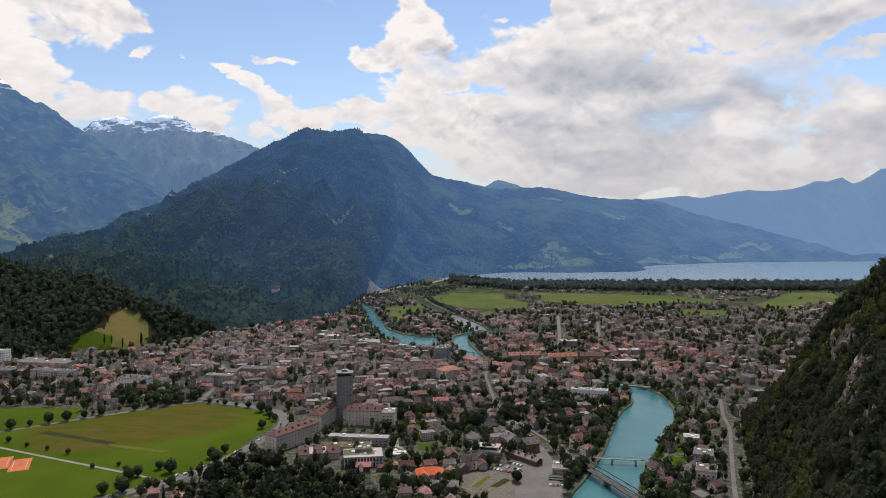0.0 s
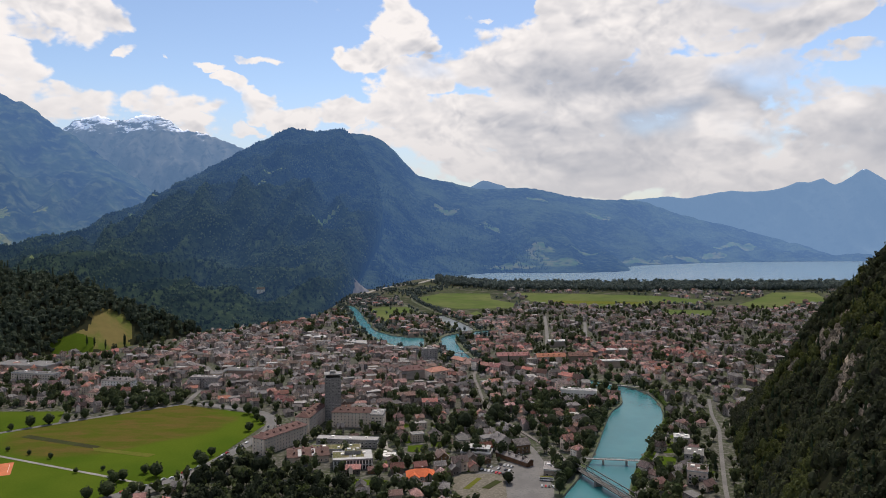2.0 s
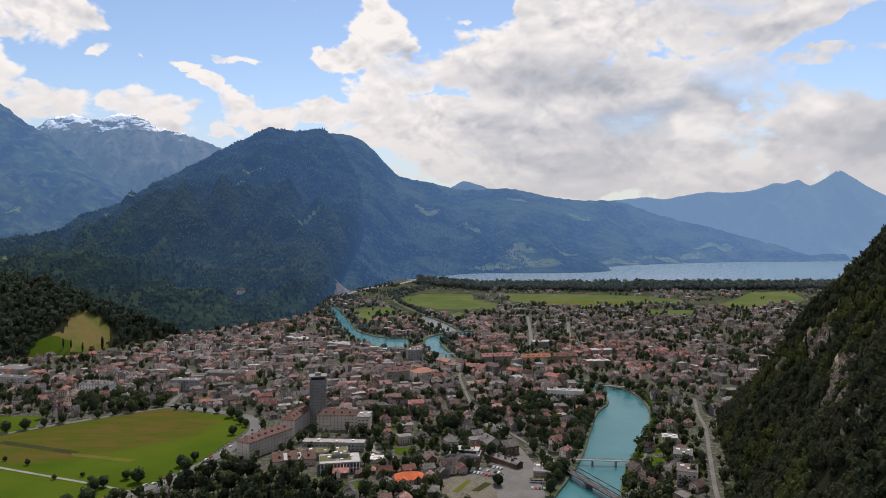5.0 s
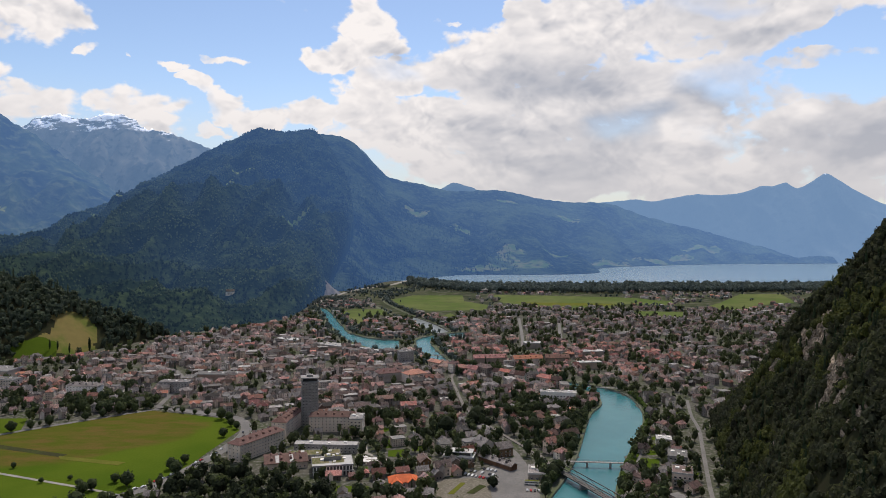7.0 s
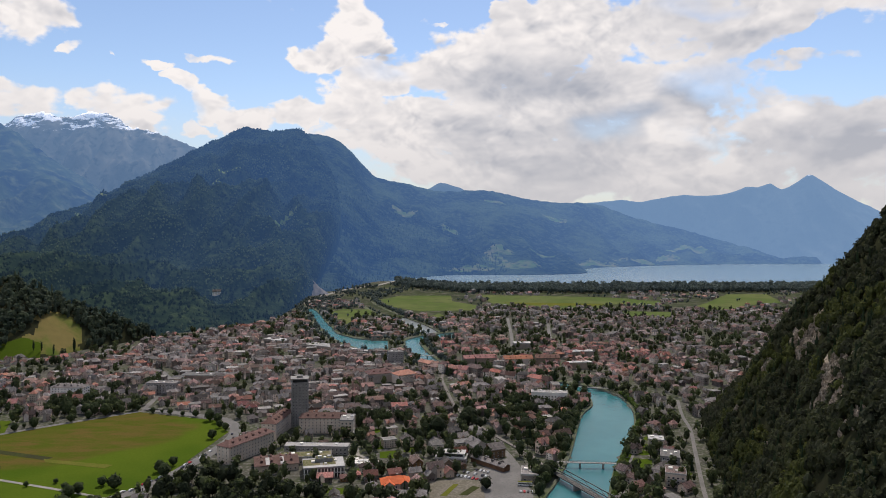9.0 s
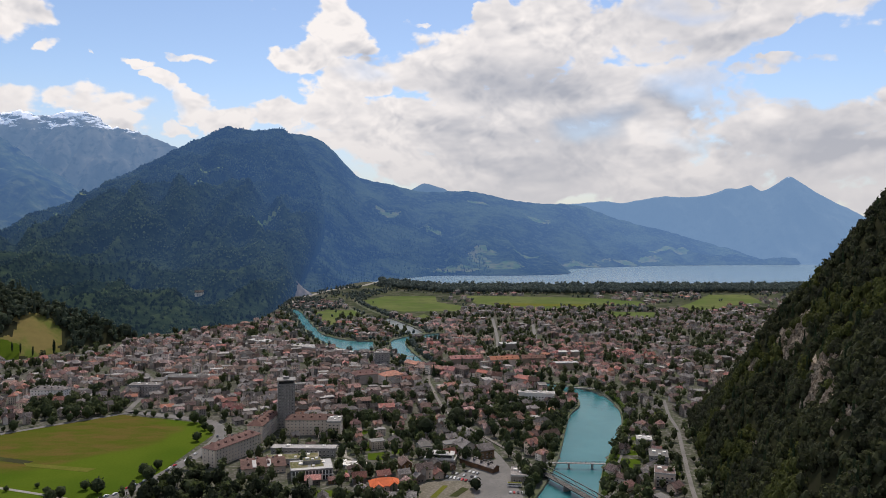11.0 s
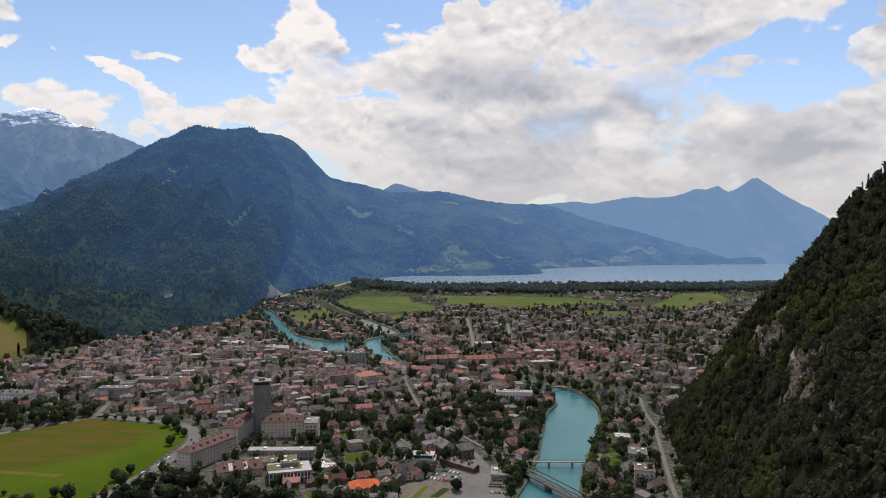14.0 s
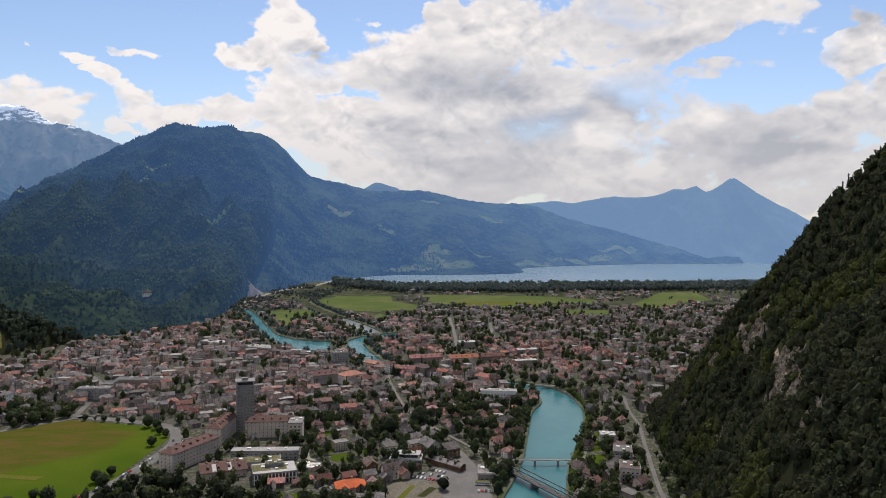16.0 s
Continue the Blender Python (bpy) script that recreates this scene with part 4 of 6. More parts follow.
def core(rx, rz, z0, cone, seed, k=6, rings=3):
    """The dark inner body of a crown, uneven all round."""
    rng = random.Random(seed)
    v, f = [], []
    for r in range(rings + 1):
        h = r / rings
        rad = (1 - h) * 0.8 + 0.02 if cone else math.sin(math.pi * (0.08 + 0.84 * h)) * 0.82
        for i in range(k):
            a = 6.283 * i / k
            j = rad * rng.uniform(0.75, 1.1)
            v.append((math.cos(a) * j * rx, math.sin(a) * j * rx, z0 + h * 2 * rz * (1.0 if cone else 0.95)))
    for r in range(rings):
        for i in range(k):
            f.append((r * k + i, r * k + (i + 1) % k, (r + 1) * k + (i + 1) % k, (r + 1) * k + i))
    f.append(tuple(range(k - 1, -1, -1)))
    f.append(tuple(rings * k + i for i in range(k)))
    return v, f


def tree_shape(kind, n, seed, leaf):
    """One tree of unit-like size: kind 'broad' (10 m high) or 'cone' (16 m high), as a shape for batch()."""
    cone = kind == "cone"
    rx, rz, z0 = (2.9, 7.2, 1.4) if cone else (4.0, 4.0, 1.8)
    v, f = core(rx, rz, z0, cone, seed)
    m = [0] * len(f)
    lv, lf = leaf_cloud(n, rx, rz, z0, leaf, seed + 1, cone)
    k = len(v)
    v += lv
    f += [tuple(i + k for i in q) for q in lf]
    m += [0] * len(lf)
    k = len(v)
    for z, r in ((0, 0.35), (z0 + 1, 0.22)):
        v += [(r * math.cos(a), r * math.sin(a), z) for a in (0, 1.57, 3.14, 4.71)]
    f += [(k + i, k + (i + 1) % 4, k + 4 + (i + 1) % 4, k + 4 + i) for i in range(4)]
    m += [1] * 4
    return Shape([tuple(q) for q in v], f, m)


BROAD = [tree_shape("broad", 90, s, 0.95) for s in (1, 2, 3, 4)]
SLOPE_B = [tree_shape("broad", 44, s, 1.1) for s in (5, 6, 7, 8)]
BELT_B = [tree_shape("broad", 12, s, 1.9) for s in (25, 26, 27)]
BROAD_LOW = [tree_shape("broad", 26, s, 1.6) for s in (21, 22, 23)]
CONES_LOW = [tree_shape("cone", 26, s, 1.5) for s in (31, 32)]


def forest(name, pts, mats, label, shapes, size=(0.8, 1.4), squash=(0.9, 1.2), seed=0):
    rng = np.random.RandomState(seed)
    pts = np.asarray(pts, float)
    which = rng.randint(0, len(shapes), len(pts))
    items = []
    for i, s in enumerate(shapes):
        p = pts[which == i]
        k = len(p)
        w = rng.uniform(*size, k)
        items.append((s, p, rng.uniform(0, 6.28, k), np.stack([w, w, w * rng.uniform(*squash, k)], 1)))
    return tagged(batch(name, items, mats), label, "trees", kind="stuff")


def spread(V, count, seed, rows=(0, None), test=None):
    """Random places on a sheet of rows and columns of points."""
    rng = np.random.RandomState(seed)
    G = V[rows[0]:rows[1]]
    a = np.linalg.norm(np.cross(G[1:, :-1] - G[:-1, :-1], G[:-1, 1:] - G[:-1, :-1]), axis=2)
    idx = rng.choice(a.size, count, p=a.ravel() / a.sum())
    i, j = np.unravel_index(idx, a.shape)
    s, t = rng.rand(count, 1), rng.rand(count, 1)
    p = (G[i, j] * (1 - s) + G[i + 1, j] * s) * (1 - t) + (G[i, j + 1] * (1 - s) + G[i + 1, j + 1] * s) * t
    return p if test is None else p[test(p)]


# ---- houses ----


def box_faces(k):
    return [(k, k + 1, k + 5, k + 4), (k + 1, k + 2, k + 6, k + 5), (k + 2, k + 3, k + 7, k + 6), (k + 3, k, k + 4, k + 7), (k + 4, k + 5, k + 6, k + 7), (k + 3, k + 2, k + 1, k)]


def box_verts(x0, x1, y0, y1, z0, z1):
    return [(x0, y0, z0), (x1, y0, z0), (x1, y1, z0), (x0, y1, z0), (x0, y0, z1), (x1, y0, z1), (x1, y1, z1), (x0, y1, z1)]


def roof_geo(w, d, h, rise, kind, over=0.8):
    """Verts and faces of a roof with eaves and thickness: gable, hip or flat."""
    a, b, t = w / 2 + over, d / 2 + over, 0.35
    if kind == "flat":
        v = box_verts(-a + over * 0.7, a - over * 0.7, -b + over * 0.7, b - over * 0.7, h, h + 0.7)
        return v, box_faces(0)
    drop = rise * over / (d / 2)
    e = w / 2 - d * 0.42 if kind == "hip" else a
    e = max(e, 0.4)
    v = [(-a, -b, h - drop), (a, -b, h - drop), (a, b, h - drop), (-a, b, h - drop), (-e, 0, h + rise), (e, 0, h + rise)]
    v += [(x, y, z + t) for x, y, z in v]
    f = [(6, 7, 11, 10), (8, 9, 10, 11), (7, 8, 11), (9, 6, 10), (1, 0, 4, 5), (3, 2, 5, 4), (0, 1, 7, 6), (1, 2, 8, 7), (2, 3, 9, 8), (3, 0, 6, 9)]
    if kind == "gable":
        f = [(6, 7, 11, 10), (8, 9, 10, 11), (1, 0, 4, 5), (3, 2, 5, 4), (0, 1, 7, 6), (2, 3, 9, 8), (1, 5, 11, 7), (5, 2, 8, 11), (3, 4, 10, 9), (4, 0, 6, 10)]
    return v, f


def wall_geo(w, d, h, rise, kind):
    v = box_verts(-w / 2, w / 2, -d / 2, d / 2, -1.0, h)
    f = box_faces(0)
    if kind == "gable":
        k = len(v)
        v += [(-w / 2, 0, h + rise - 0.05), (w / 2, 0, h + rise - 0.05)]
        f[1], f[3] = (1, 2, 6, k + 1, 5), (3, 0, 4, k, 7)
        f.pop(4)
        f += [(4, 5, k + 1, k), (6, 7, k, k + 1)]
    return v, f


def window_slots(w, d, h, pitch=3.2, storey=2.9):
    """Centres and turns of the windows on all four walls."""
    out = []
    for fl in range(max(1, int(h / storey))):
        z = 1.6 + fl * storey
        for length, off, turn in ((w, d / 2, 0.0), (d, w / 2, math.pi / 2), (w, d / 2, math.pi), (d, w / 2, -math.pi / 2)):
            n = max(1, int((length - 1.4) / pitch))
            for i in range(n):
                s = (i - (n - 1) / 2) * (length - 1.6) / n
                out.append((s * math.cos(turn) + off * math.sin(turn), s * math.sin(turn) - off * math.cos(turn), z, turn))
    return out


def house_shape(w, d, h, rise, kind, roof_slot, chimney=True):
    v, f = wall_geo(w, d, h, rise, kind)
    m = [0] * len(f)
    if kind != "flat" and w >= 12:
        # a cross gable towards the street
        a, y0, y1, x0 = d * 0.26, -d / 2 - 2.6, 0.0, -w * 0.2
        k = len(v)
        v += [(x0 - a, y0, -1), (x0 + a, y0, -1), (x0 + a, y0, h), (x0, y0, h + rise * 0.75), (x0 - a, y0, h), (x0 - a, y1, -1), (x0 + a, y1, -1), (x0 + a, y1, h), (x0 - a, y1, h)]
        f += [tuple(k + i for i in q) for q in ((0, 1, 2, 3, 4), (1, 6, 7, 2), (5, 0, 4, 8))]
        m += [0] * 3
        k = len(v)
        b, drop = a + 0.8, rise * 0.75 * 0.8 / a
        v += [(x0 - b, y0 - 0.8, h - drop), (x0, y0 - 0.8, h + rise * 0.75), (x0 + b, y0 - 0.8, h - drop), (x0 - b, y1, h - drop), (x0, y1, h + rise * 0.75), (x0 + b, y1, h - drop)]
        v += [(x, y, z + 0.3) for x, y, z in v[k:]]
        f += [tuple(k + i for i in q) for q in ((6, 7, 10, 9), (7, 8, 11, 10), (0, 3, 4, 1), (1, 4, 5, 2), (0, 1, 7, 6), (1, 2, 8, 7), (3, 0, 6, 9), (2, 5, 11, 8))]
        m += [roof_slot] * 8
    rv, rf = roof_geo(w, d, h, rise, kind, 1.1)
    k = len(v)
    v, f, m = v + rv, f + [tuple(i + k for i in q) for q in rf], m + [roof_slot] * len(rf)
    if chimney:
        k = len(v)
        v += box_verts(w * 0.18, w * 0.18 + 0.9, d * 0.1, d * 0.1 + 0.8, h, h + rise + 1.1)
        f += box_faces(k)
        m += [0] * 6
    for x, y, z, turn in window_slots(w, d, h, 3.4):
        k = len(v)
        c, s = math.cos(turn), math.sin(turn)
        for a, b in ((-0.6, -0.75), (0.6, -0.75), (0.6, 0.75), (-0.6, 0.75)):
            v.append((x + a * c + 0.04 * s, y + a * s - 0.04 * c, z + b))
        f.append((k, k + 1, k + 2, k + 3))
        m.append(5)
    return Shape(v, f, m)


KINDS = [(12, 9.5, 6.2, 3.2, "gable"), (14, 10, 8.6, 3.6, "gable"), (11, 10, 5.8, 3.4, "hip"), (18, 11, 9.0, 3.6, "hip"), (24, 12, 11.5, 3.5, "hip"), (15, 11, 9, 4.2, "gable"), (20, 14, 9.5, 0, "flat"), (10, 8.5, 5.4, 3.0, "gable"), (22, 12.5, 12.5, 3.4, "gable"), (15, 12, 13, 3.0, "hip")]
FAR_HOUSES = [(house_shape(*k, slot), k, slot) for k in KINDS for slot in ((4,) if k[4] == "flat" else (1, 2, 3))]

TOWN = [(-960, 770), (-720, 1000), (-613, 1100), (-520, 1120), (-480, 1215), (-420, 1330), (-275, 1490), (-215, 1660), (-20, 1600), (54, 1590), (190, 1660), (280, 1770), (520, 1775), (700, 1690), (940, 1700), (1300, 1720), (1400, 1500), (810, 1035), (540, 838), (320, 754), (273, 634), (235, 500), (60, 470), (-240, 470), (-300, 470), (-960, 470)]
CENTRE = [(-205, 800), (-150, 780), (-40, 770), (40, 790), (48, 1000), (0, 1150), (-120, 1230), (-250, 1390), (-420, 1240), (-440, 1000), (-290, 850)]
PARK = [(-200, 500), (-205, 590), (-178, 640), (-150, 612), (-70, 590), (-60, 500)]
GROVE = [(-197, 500), (-197, 578), (-176, 616), (-152, 602), (-128, 580), (-70, 572), (-58, 500)]


def plan_town():
    rng = random.Random(7)
    near, far = [], []
    y = 470.0
    while y < 1780:
        x = -960.0
        step = 21.0 if y < 860 else 16.0
        while x < 1400:
            px, py = x + rng.uniform(-4, 4), y + rng.uniform(-4, 4)
            x += step
            if not inside([px], [py], TOWN)[0] or inside([px], [py], PARK)[0] or inside([px], [py], CENTRE)[0]:
                continue
            if rng.random() < (0.2 if px < 420 else 0.32) or not is_free(px, py, 6):
                continue
            if py > 860 and noise.noise(Vector((px * 0.013, py * 0.013, 5.0))) > 0.2:
                continue
            k = rng.choice((0, 0, 1, 1, 2, 2, 3, 5, 5, 7, 4 if y > 720 else 1, 6 if rng.random() < 0.5 else 3))
            turn = 0.35 + 0.9 * noise.noise(Vector((px * 0.004, py * 0.004, 2.0))) + rng.choice((0, 0, math.pi / 2)) + rng.uniform(-0.1, 0.1)
            # far right gets only darker roof colours, partly standing in for cloud shade
            slot = 4 if KINDS[k][4] == "flat" else (1 if rng.random() < 0.85 else 2) if 60 < px < 420 and 980 < py < 1260 else rng.choice((1, 1, 2, 2, 3, 3) if px < 150 else (1, 2, 2, 3, 3) if py < 980 else (2, 2, 3, 3))
            is_near = len(near) < 186 and py < 840
            (near if is_near else far).append((k, slot, px, py, turn, rng.uniform(0.72, 1.0) if is_near else rng.uniform(0.6, 0.85)))
            r = KINDS[k][1] * 0.5
            taken[int((py - r - MAP_Y0) / CELL):int((py + r - MAP_Y0) / CELL), int((px - r - MAP_X0) / CELL):int((px + r - MAP_X0) / CELL)] = True
        y += step + 0.5
    # closely built rows in the middle of the town
    y = 770.0
    while y < 1400:
        x = -450.0
        while x < 60:
            px, py = x + rng.uniform(-2.5, 2.5), y + rng.uniform(-2, 2)
            x += 13.5
            if not inside([px], [py], CENTRE)[0] or rng.random() < 0.2 or not is_free(px, py, 4):
                continue
            if noise.noise(Vector((px * 0.022, py * 0.022, 5.0))) > 0.26:
                continue
            k = rng.choice((3, 4, 8, 9, 5, 1, 6, 5, 2))
            turn = 0.12 + 0.5 * noise.noise(Vector((px * 0.004, py * 0.004, 2.0))) + rng.choice((0, 0, 0, math.pi / 2)) + rng.uniform(-0.05, 0.05)
            slot = 4 if KINDS[k][4] == "flat" else rng.choice((1, 2, 2, 3, 3, 3))
            far.append((k, slot, px, py, turn, rng.uniform(0.58, 0.8)))
            taken[int((py - 5 - MAP_Y0) / CELL):int((py + 5 - MAP_Y0) / CELL), int((px - 6 - MAP_X0) / CELL):int((px + 6 - MAP_X0) / CELL)] = True
        y += 12.5
    return near, far


M_ROOFO = [surface(m.name + "_single", c, 0.15, 1.2, rough=0.75, vary=1.1, spec=0.12, by="object") for m, c in zip(M_ROOFS, ([(0.27, 0.118, 0.094), (0.16, 0.078, 0.066), (0.36, 0.2, 0.165)], [(0.165, 0.096, 0.083), (0.085, 0.054, 0.049), (0.24, 0.165, 0.145)], [(0.15, 0.135, 0.13), (0.07, 0.064, 0.062), (0.22, 0.2, 0.19)], [(0.21, 0.205, 0.195), (0.16, 0.155, 0.15), (0.27, 0.26, 0.25)]))]


def pane_mesh(w, h):
    """One window: a frame standing proud with its pane set back in it."""
    a, b, e = w / 2, h / 2, 0.12
    v = [(x, y, z) for y, i in ((0.02, 0), (-0.1, 0), (-0.1, e), (-0.03, e)) for x, z in ((-a + i, -b + i), (a - i, -b + i), (a - i, b - i), (-a + i, b - i))]
    f = [(4 * r + i, 4 * r + (i + 1) % 4, 4 * r + 4 + (i + 1) % 4, 4 * r + 4 + i) for r in range(3) for i in range(4)] + [(12, 13, 14, 15)]
    m = [0] * 12 + [1]
    me = bpy.data.meshes.new("window")
    me.from_pydata(v, [], f)
    me.materials.append(M_WHITE)
    me.materials.append(M_GLASS)
    me.polygons.foreach_set("material_index", m)
    me.update()
    return me


PANE = pane_mesh(1.25, 1.5)
PANE_WIDE = pane_mesh(1.9, 1.6)


def add_windows(parent, slots, mesh):
    for x, y, z, turn in slots:
        w = new("window", mesh)
        w.parent = parent
        w.matrix_local = pose(x, y, z, 0, 0, math.degrees(turn))



# ---- particular buildings ----

def building(name, label, x, y, w, d, h, turn, kind, roof_mat, wall_mat, rise=3.5, pitch=3.6, panes=True, category="building", over=0.7, balconies=False):
    """A larger building: wall, roof, chimneys or roof boxes, and every window a piece of its own."""
    ob = new(name)
    v, f = wall_geo(w, d, h, rise, kind)
    mesh_ob("wall", v, f, wall_mat, ob)
    v, f = roof_geo(w, d, h, rise, kind, over)
    roof = mesh_ob("roof", v, f, roof_mat, ob)
    if kind == "flat":
        for bx, by, r in ((-0.25, 0.1, 1.6), (0.05, -0.15, 1.1), (0.3, 0.15, 1.3)):
            mesh_ob("roof_box", box_verts(bx * w - r, bx * w + r, by * d - r, by * d + r, h + 0.65, h + 0.7 + r * 0.7), box_faces(0), M_WHITE, roof)
        v, f = [], []
        e = 0.25
        for i, (x0, x1, y0, y1) in enumerate(((-w / 2 - e, w / 2 + e, -d / 2 - e, -d / 2), (-w / 2 - e, w / 2 + e, d / 2, d / 2 + e), (-w / 2 - e, -w / 2, -d / 2, d / 2), (w / 2, w / 2 + e, -d / 2, d / 2))):
            v += box_verts(x0, x1, y0, y1, h - 0.3, h + 1.0)
            f += box_faces(8 * i)
        mesh_ob("parapet", v, f, M_WHITE if wall_mat is M_WHITE else M_PALEROOF if wall_mat is M_WALLO else M_CONCRETE, ob)
    else:
        n = max(1, int(w / 16))
        for i in range(n):
            cx = (i - (n - 1) / 2) * w / n * 0.8 + 1.0
            v = box_verts(cx, cx + 1.2, d * 0.12, d * 0.12 + 0.9, h, h + rise + 0.9)
            v += box_verts(cx - 0.12, cx + 1.32, d * 0.12 - 0.12, d * 0.12 + 1.02, h + rise + 0.9, h + rise + 1.1)
            mesh_ob("chimney", v, box_faces(0) + box_faces(8), M_CONCRETE, roof)
        if w > 30:
            for i in range(int(w / 9)):
                cx = (i - (int(w / 9) - 1) / 2) * 8.2
                for s in (-1, 1):
                    y1 = s * d * 0.32
                    v = [(cx - 1, y1, h), (cx + 1, y1, h), (cx + 1, y1, h + 2.6), (cx, y1, h + 3.3), (cx - 1, y1, h + 2.6)]
                    v += [(a, s * d * 0.1, b) for a, _, b in v]
                    q = [(0, 1, 2, 3, 4), (9, 8, 7, 6, 5), (1, 6, 7, 2), (2, 7, 8, 3), (3, 8, 9, 4), (4, 9, 5, 0)]
                    mesh_ob("dormer", v, q, roof_mat, roof)
    if balconies:
        for fl in range(1, int(h / 3.1)):
            for sx in (-1, 1):
                z = fl * 3.1 - 0.1
                x0, x1 = (-w * 0.44, -w * 0.08) if sx < 0 else (w * 0.08, w * 0.44)
                deck = mesh_ob("balcony", box_verts(x0, x1, -d / 2 - 1.5, -d / 2, z, z + 0.2), box_faces(0), M_CONCRETE, ob)
                mesh_ob("railing", box_verts(x0, x1, -d / 2 - 1.5, -d / 2 - 1.42, z + 0.2, z + 1.2), box_faces(0), M_PALEROOF, deck)
    if panes:
        add_windows(ob, window_slots(w, d, h, pitch, 3.1), PANE_WIDE if kind == "flat" else PANE)
    ob.matrix_basis = pose(x, y, 0, 0, 0, turn)
    c, s = math.cos(radians(turn)), math.sin(radians(turn))
    take([(x + a * c - b * s, y + a * s + b * c) for a, b in ((-w / 2 - 2, -d / 2 - 2), (w / 2 + 2, -d / 2 - 2), (w / 2 + 2, d / 2 + 2), (-w / 2 - 2, d / 2 + 2))])
    return tagged(ob, label, category)


def tower(x, y, turn):
    """The slab-like high-rise: body, ribs between the windows, a darker cap storey and roof plant."""
    w, d, h = 17.0, 13.0, 46.0
    ob = new("tower_block")
    mesh_ob("wall", box_verts(-w / 2, w / 2, -d / 2, d / 2, -1, h), box_faces(0), M_CONCRETE, ob)
    v = box_verts(-w / 2 + 1.2, w / 2 - 1.2, -d / 2 + 1.2, d / 2 - 1.2, h, h + 3.2)
    mesh_ob("glazed_top_storey", v, box_faces(0), M_GLASS, ob)
    mesh_ob("roof", box_verts(-w / 2 - 0.8, w / 2 + 0.8, -d / 2 - 0.8, d / 2 + 0.8, h + 3.2, h + 4.2), box_faces(0), M_CONCRETE, ob)
    mesh_ob("roof_plant", box_verts(-3, 3, -3, 2, h + 4.2, h + 6.6), box_faces(0), M_CONCRETE, ob)
    mesh_ob("aerial", box_verts(2, 2.25, 0, 0.25, h + 4.2, h + 10), box_faces(0), M_STEEL, ob)
    for i in range(7):
        cx = -w / 2 + 0.2 + i * (w - 0.4) / 6
        for s in (-1, 1):
            mesh_ob("rib", box_verts(cx - 0.3, cx + 0.3, min(s * d / 2, s * (d / 2 + 0.5)), max(s * d / 2, s * (d / 2 + 0.5)), 3, h), box_faces(0), M_CONCRETE, ob)
    slots = [q for q in window_slots(w, d, h, 2.8, 3.0) if q[2] < h - 1.5]
    add_windows(ob, slots, PANE_WIDE)
    ob.matrix_basis = pose(x, y, 0, 0, 0, turn)
    take([(x - 14, y - 12), (x + 14, y - 12), (x + 14, y + 12), (x - 14, y + 12)])
    tagged(ob, "tall grey concrete tower block over the old town", "tower")


R_RED, R_BROWN, R_GREY, R_FLAT = M_ROOFO
tower(-110, 757, 8)
building("hotel", "long grand hotel with a dull red hipped roof", -82, 735, 50, 16, 15.5, -4, "hip", M_HOTELROOF, M_HOTEL, 3.6, category="hotel")
building("hotel", "pale end pavilion of the grand hotel", -59, 722, 13, 22, 17, -4, "flat", R_FLAT, M_HOTEL, category="hotel")
building("hotel", "hotel wing with a brown red roof along the promenade", -129, 733, 50, 15, 16, 78, "hip", M_HOTELROOF, M_HOTEL, 3.4, category="hotel")
building("hotel", "long old hotel with dormers beside the promenade", -147, 666, 56, 15, 15.5, 56, "hip", M_HOTELROOF, M_HOTEL, 3.6, category="hotel")
front = building("congress_hall", "low congress building with a planted roof edged in grey", -74, 616, 34, 24, 8, 8, "flat", M_PLANTED, M_STEEL, panes=False)
for i in range(13):
    cx = -16.2 + i * 2.7
    mesh_ob("column", box_verts(cx - 0.35, cx + 0.35, -13.2, -12.5, 0, 7.6), box_faces(0), M_WHITE, front)
mesh_ob("storey_band", box_verts(-17.2, 17.2, -13.3, -12.02, 3.6, 4.2), box_faces(0), M_PALEROOF, front)
mesh_ob("terrace_glazing", box_verts(-16.5, 16.5, -12.2, -12.02, 0.4, 3.4), box_faces(0), M_GLASS, front)
for ex0, ex1, ey0, ey1 in ((-16.9, 16.9, -11.9, -6.5), (10.0, 16.9, -6.4, 11.9), (-16.9, 9.9, 9.5, 11.9), (-3.0, -0.5, -6.4, 9.4)):
    mesh_ob("roof_strip", box_verts(ex0, ex1, ey0, ey1, 8.5, 8.82), box_faces(0), M_CONCRETE if ex0 == -3.0 else M_PALEROOF, front)
hall = building("congress_hall", "wide low hall with a dark roof and white skylights", -116, 634, 36, 26, 5.5, 12, "gable", M_HOTELROOF, M_WALLO, 2.6)
for sx in (-9, 3):
    mesh_ob("skylight", [(sx, -12.6, 5.7), (sx + 3.2, -12.6, 5.7), (sx + 3.2, -1, 8.0), (sx, -1, 8.0), (sx, -12.6, 6.25), (sx + 3.2, -12.6, 6.25), (sx + 3.2, -1, 8.6), (sx, -1, 8.6)], box_faces(0), M_PALEROOF, hall)
building("congress_hall", "long low wing with a white flat roof", -84, 668, 58, 11, 7, -6, "flat", R_FLAT, M_CONCRETE)
building("congress_hall", "low link building with a planted roof", -92, 646, 44, 14, 5.5, 4, "flat", M_PLANTED, M_WALLO)
building("congress_hall", "raised glazed hall above the low roofs", -74, 621, 14, 8, 11, 8, "flat", M_PLANTED, M_CONCRETE)

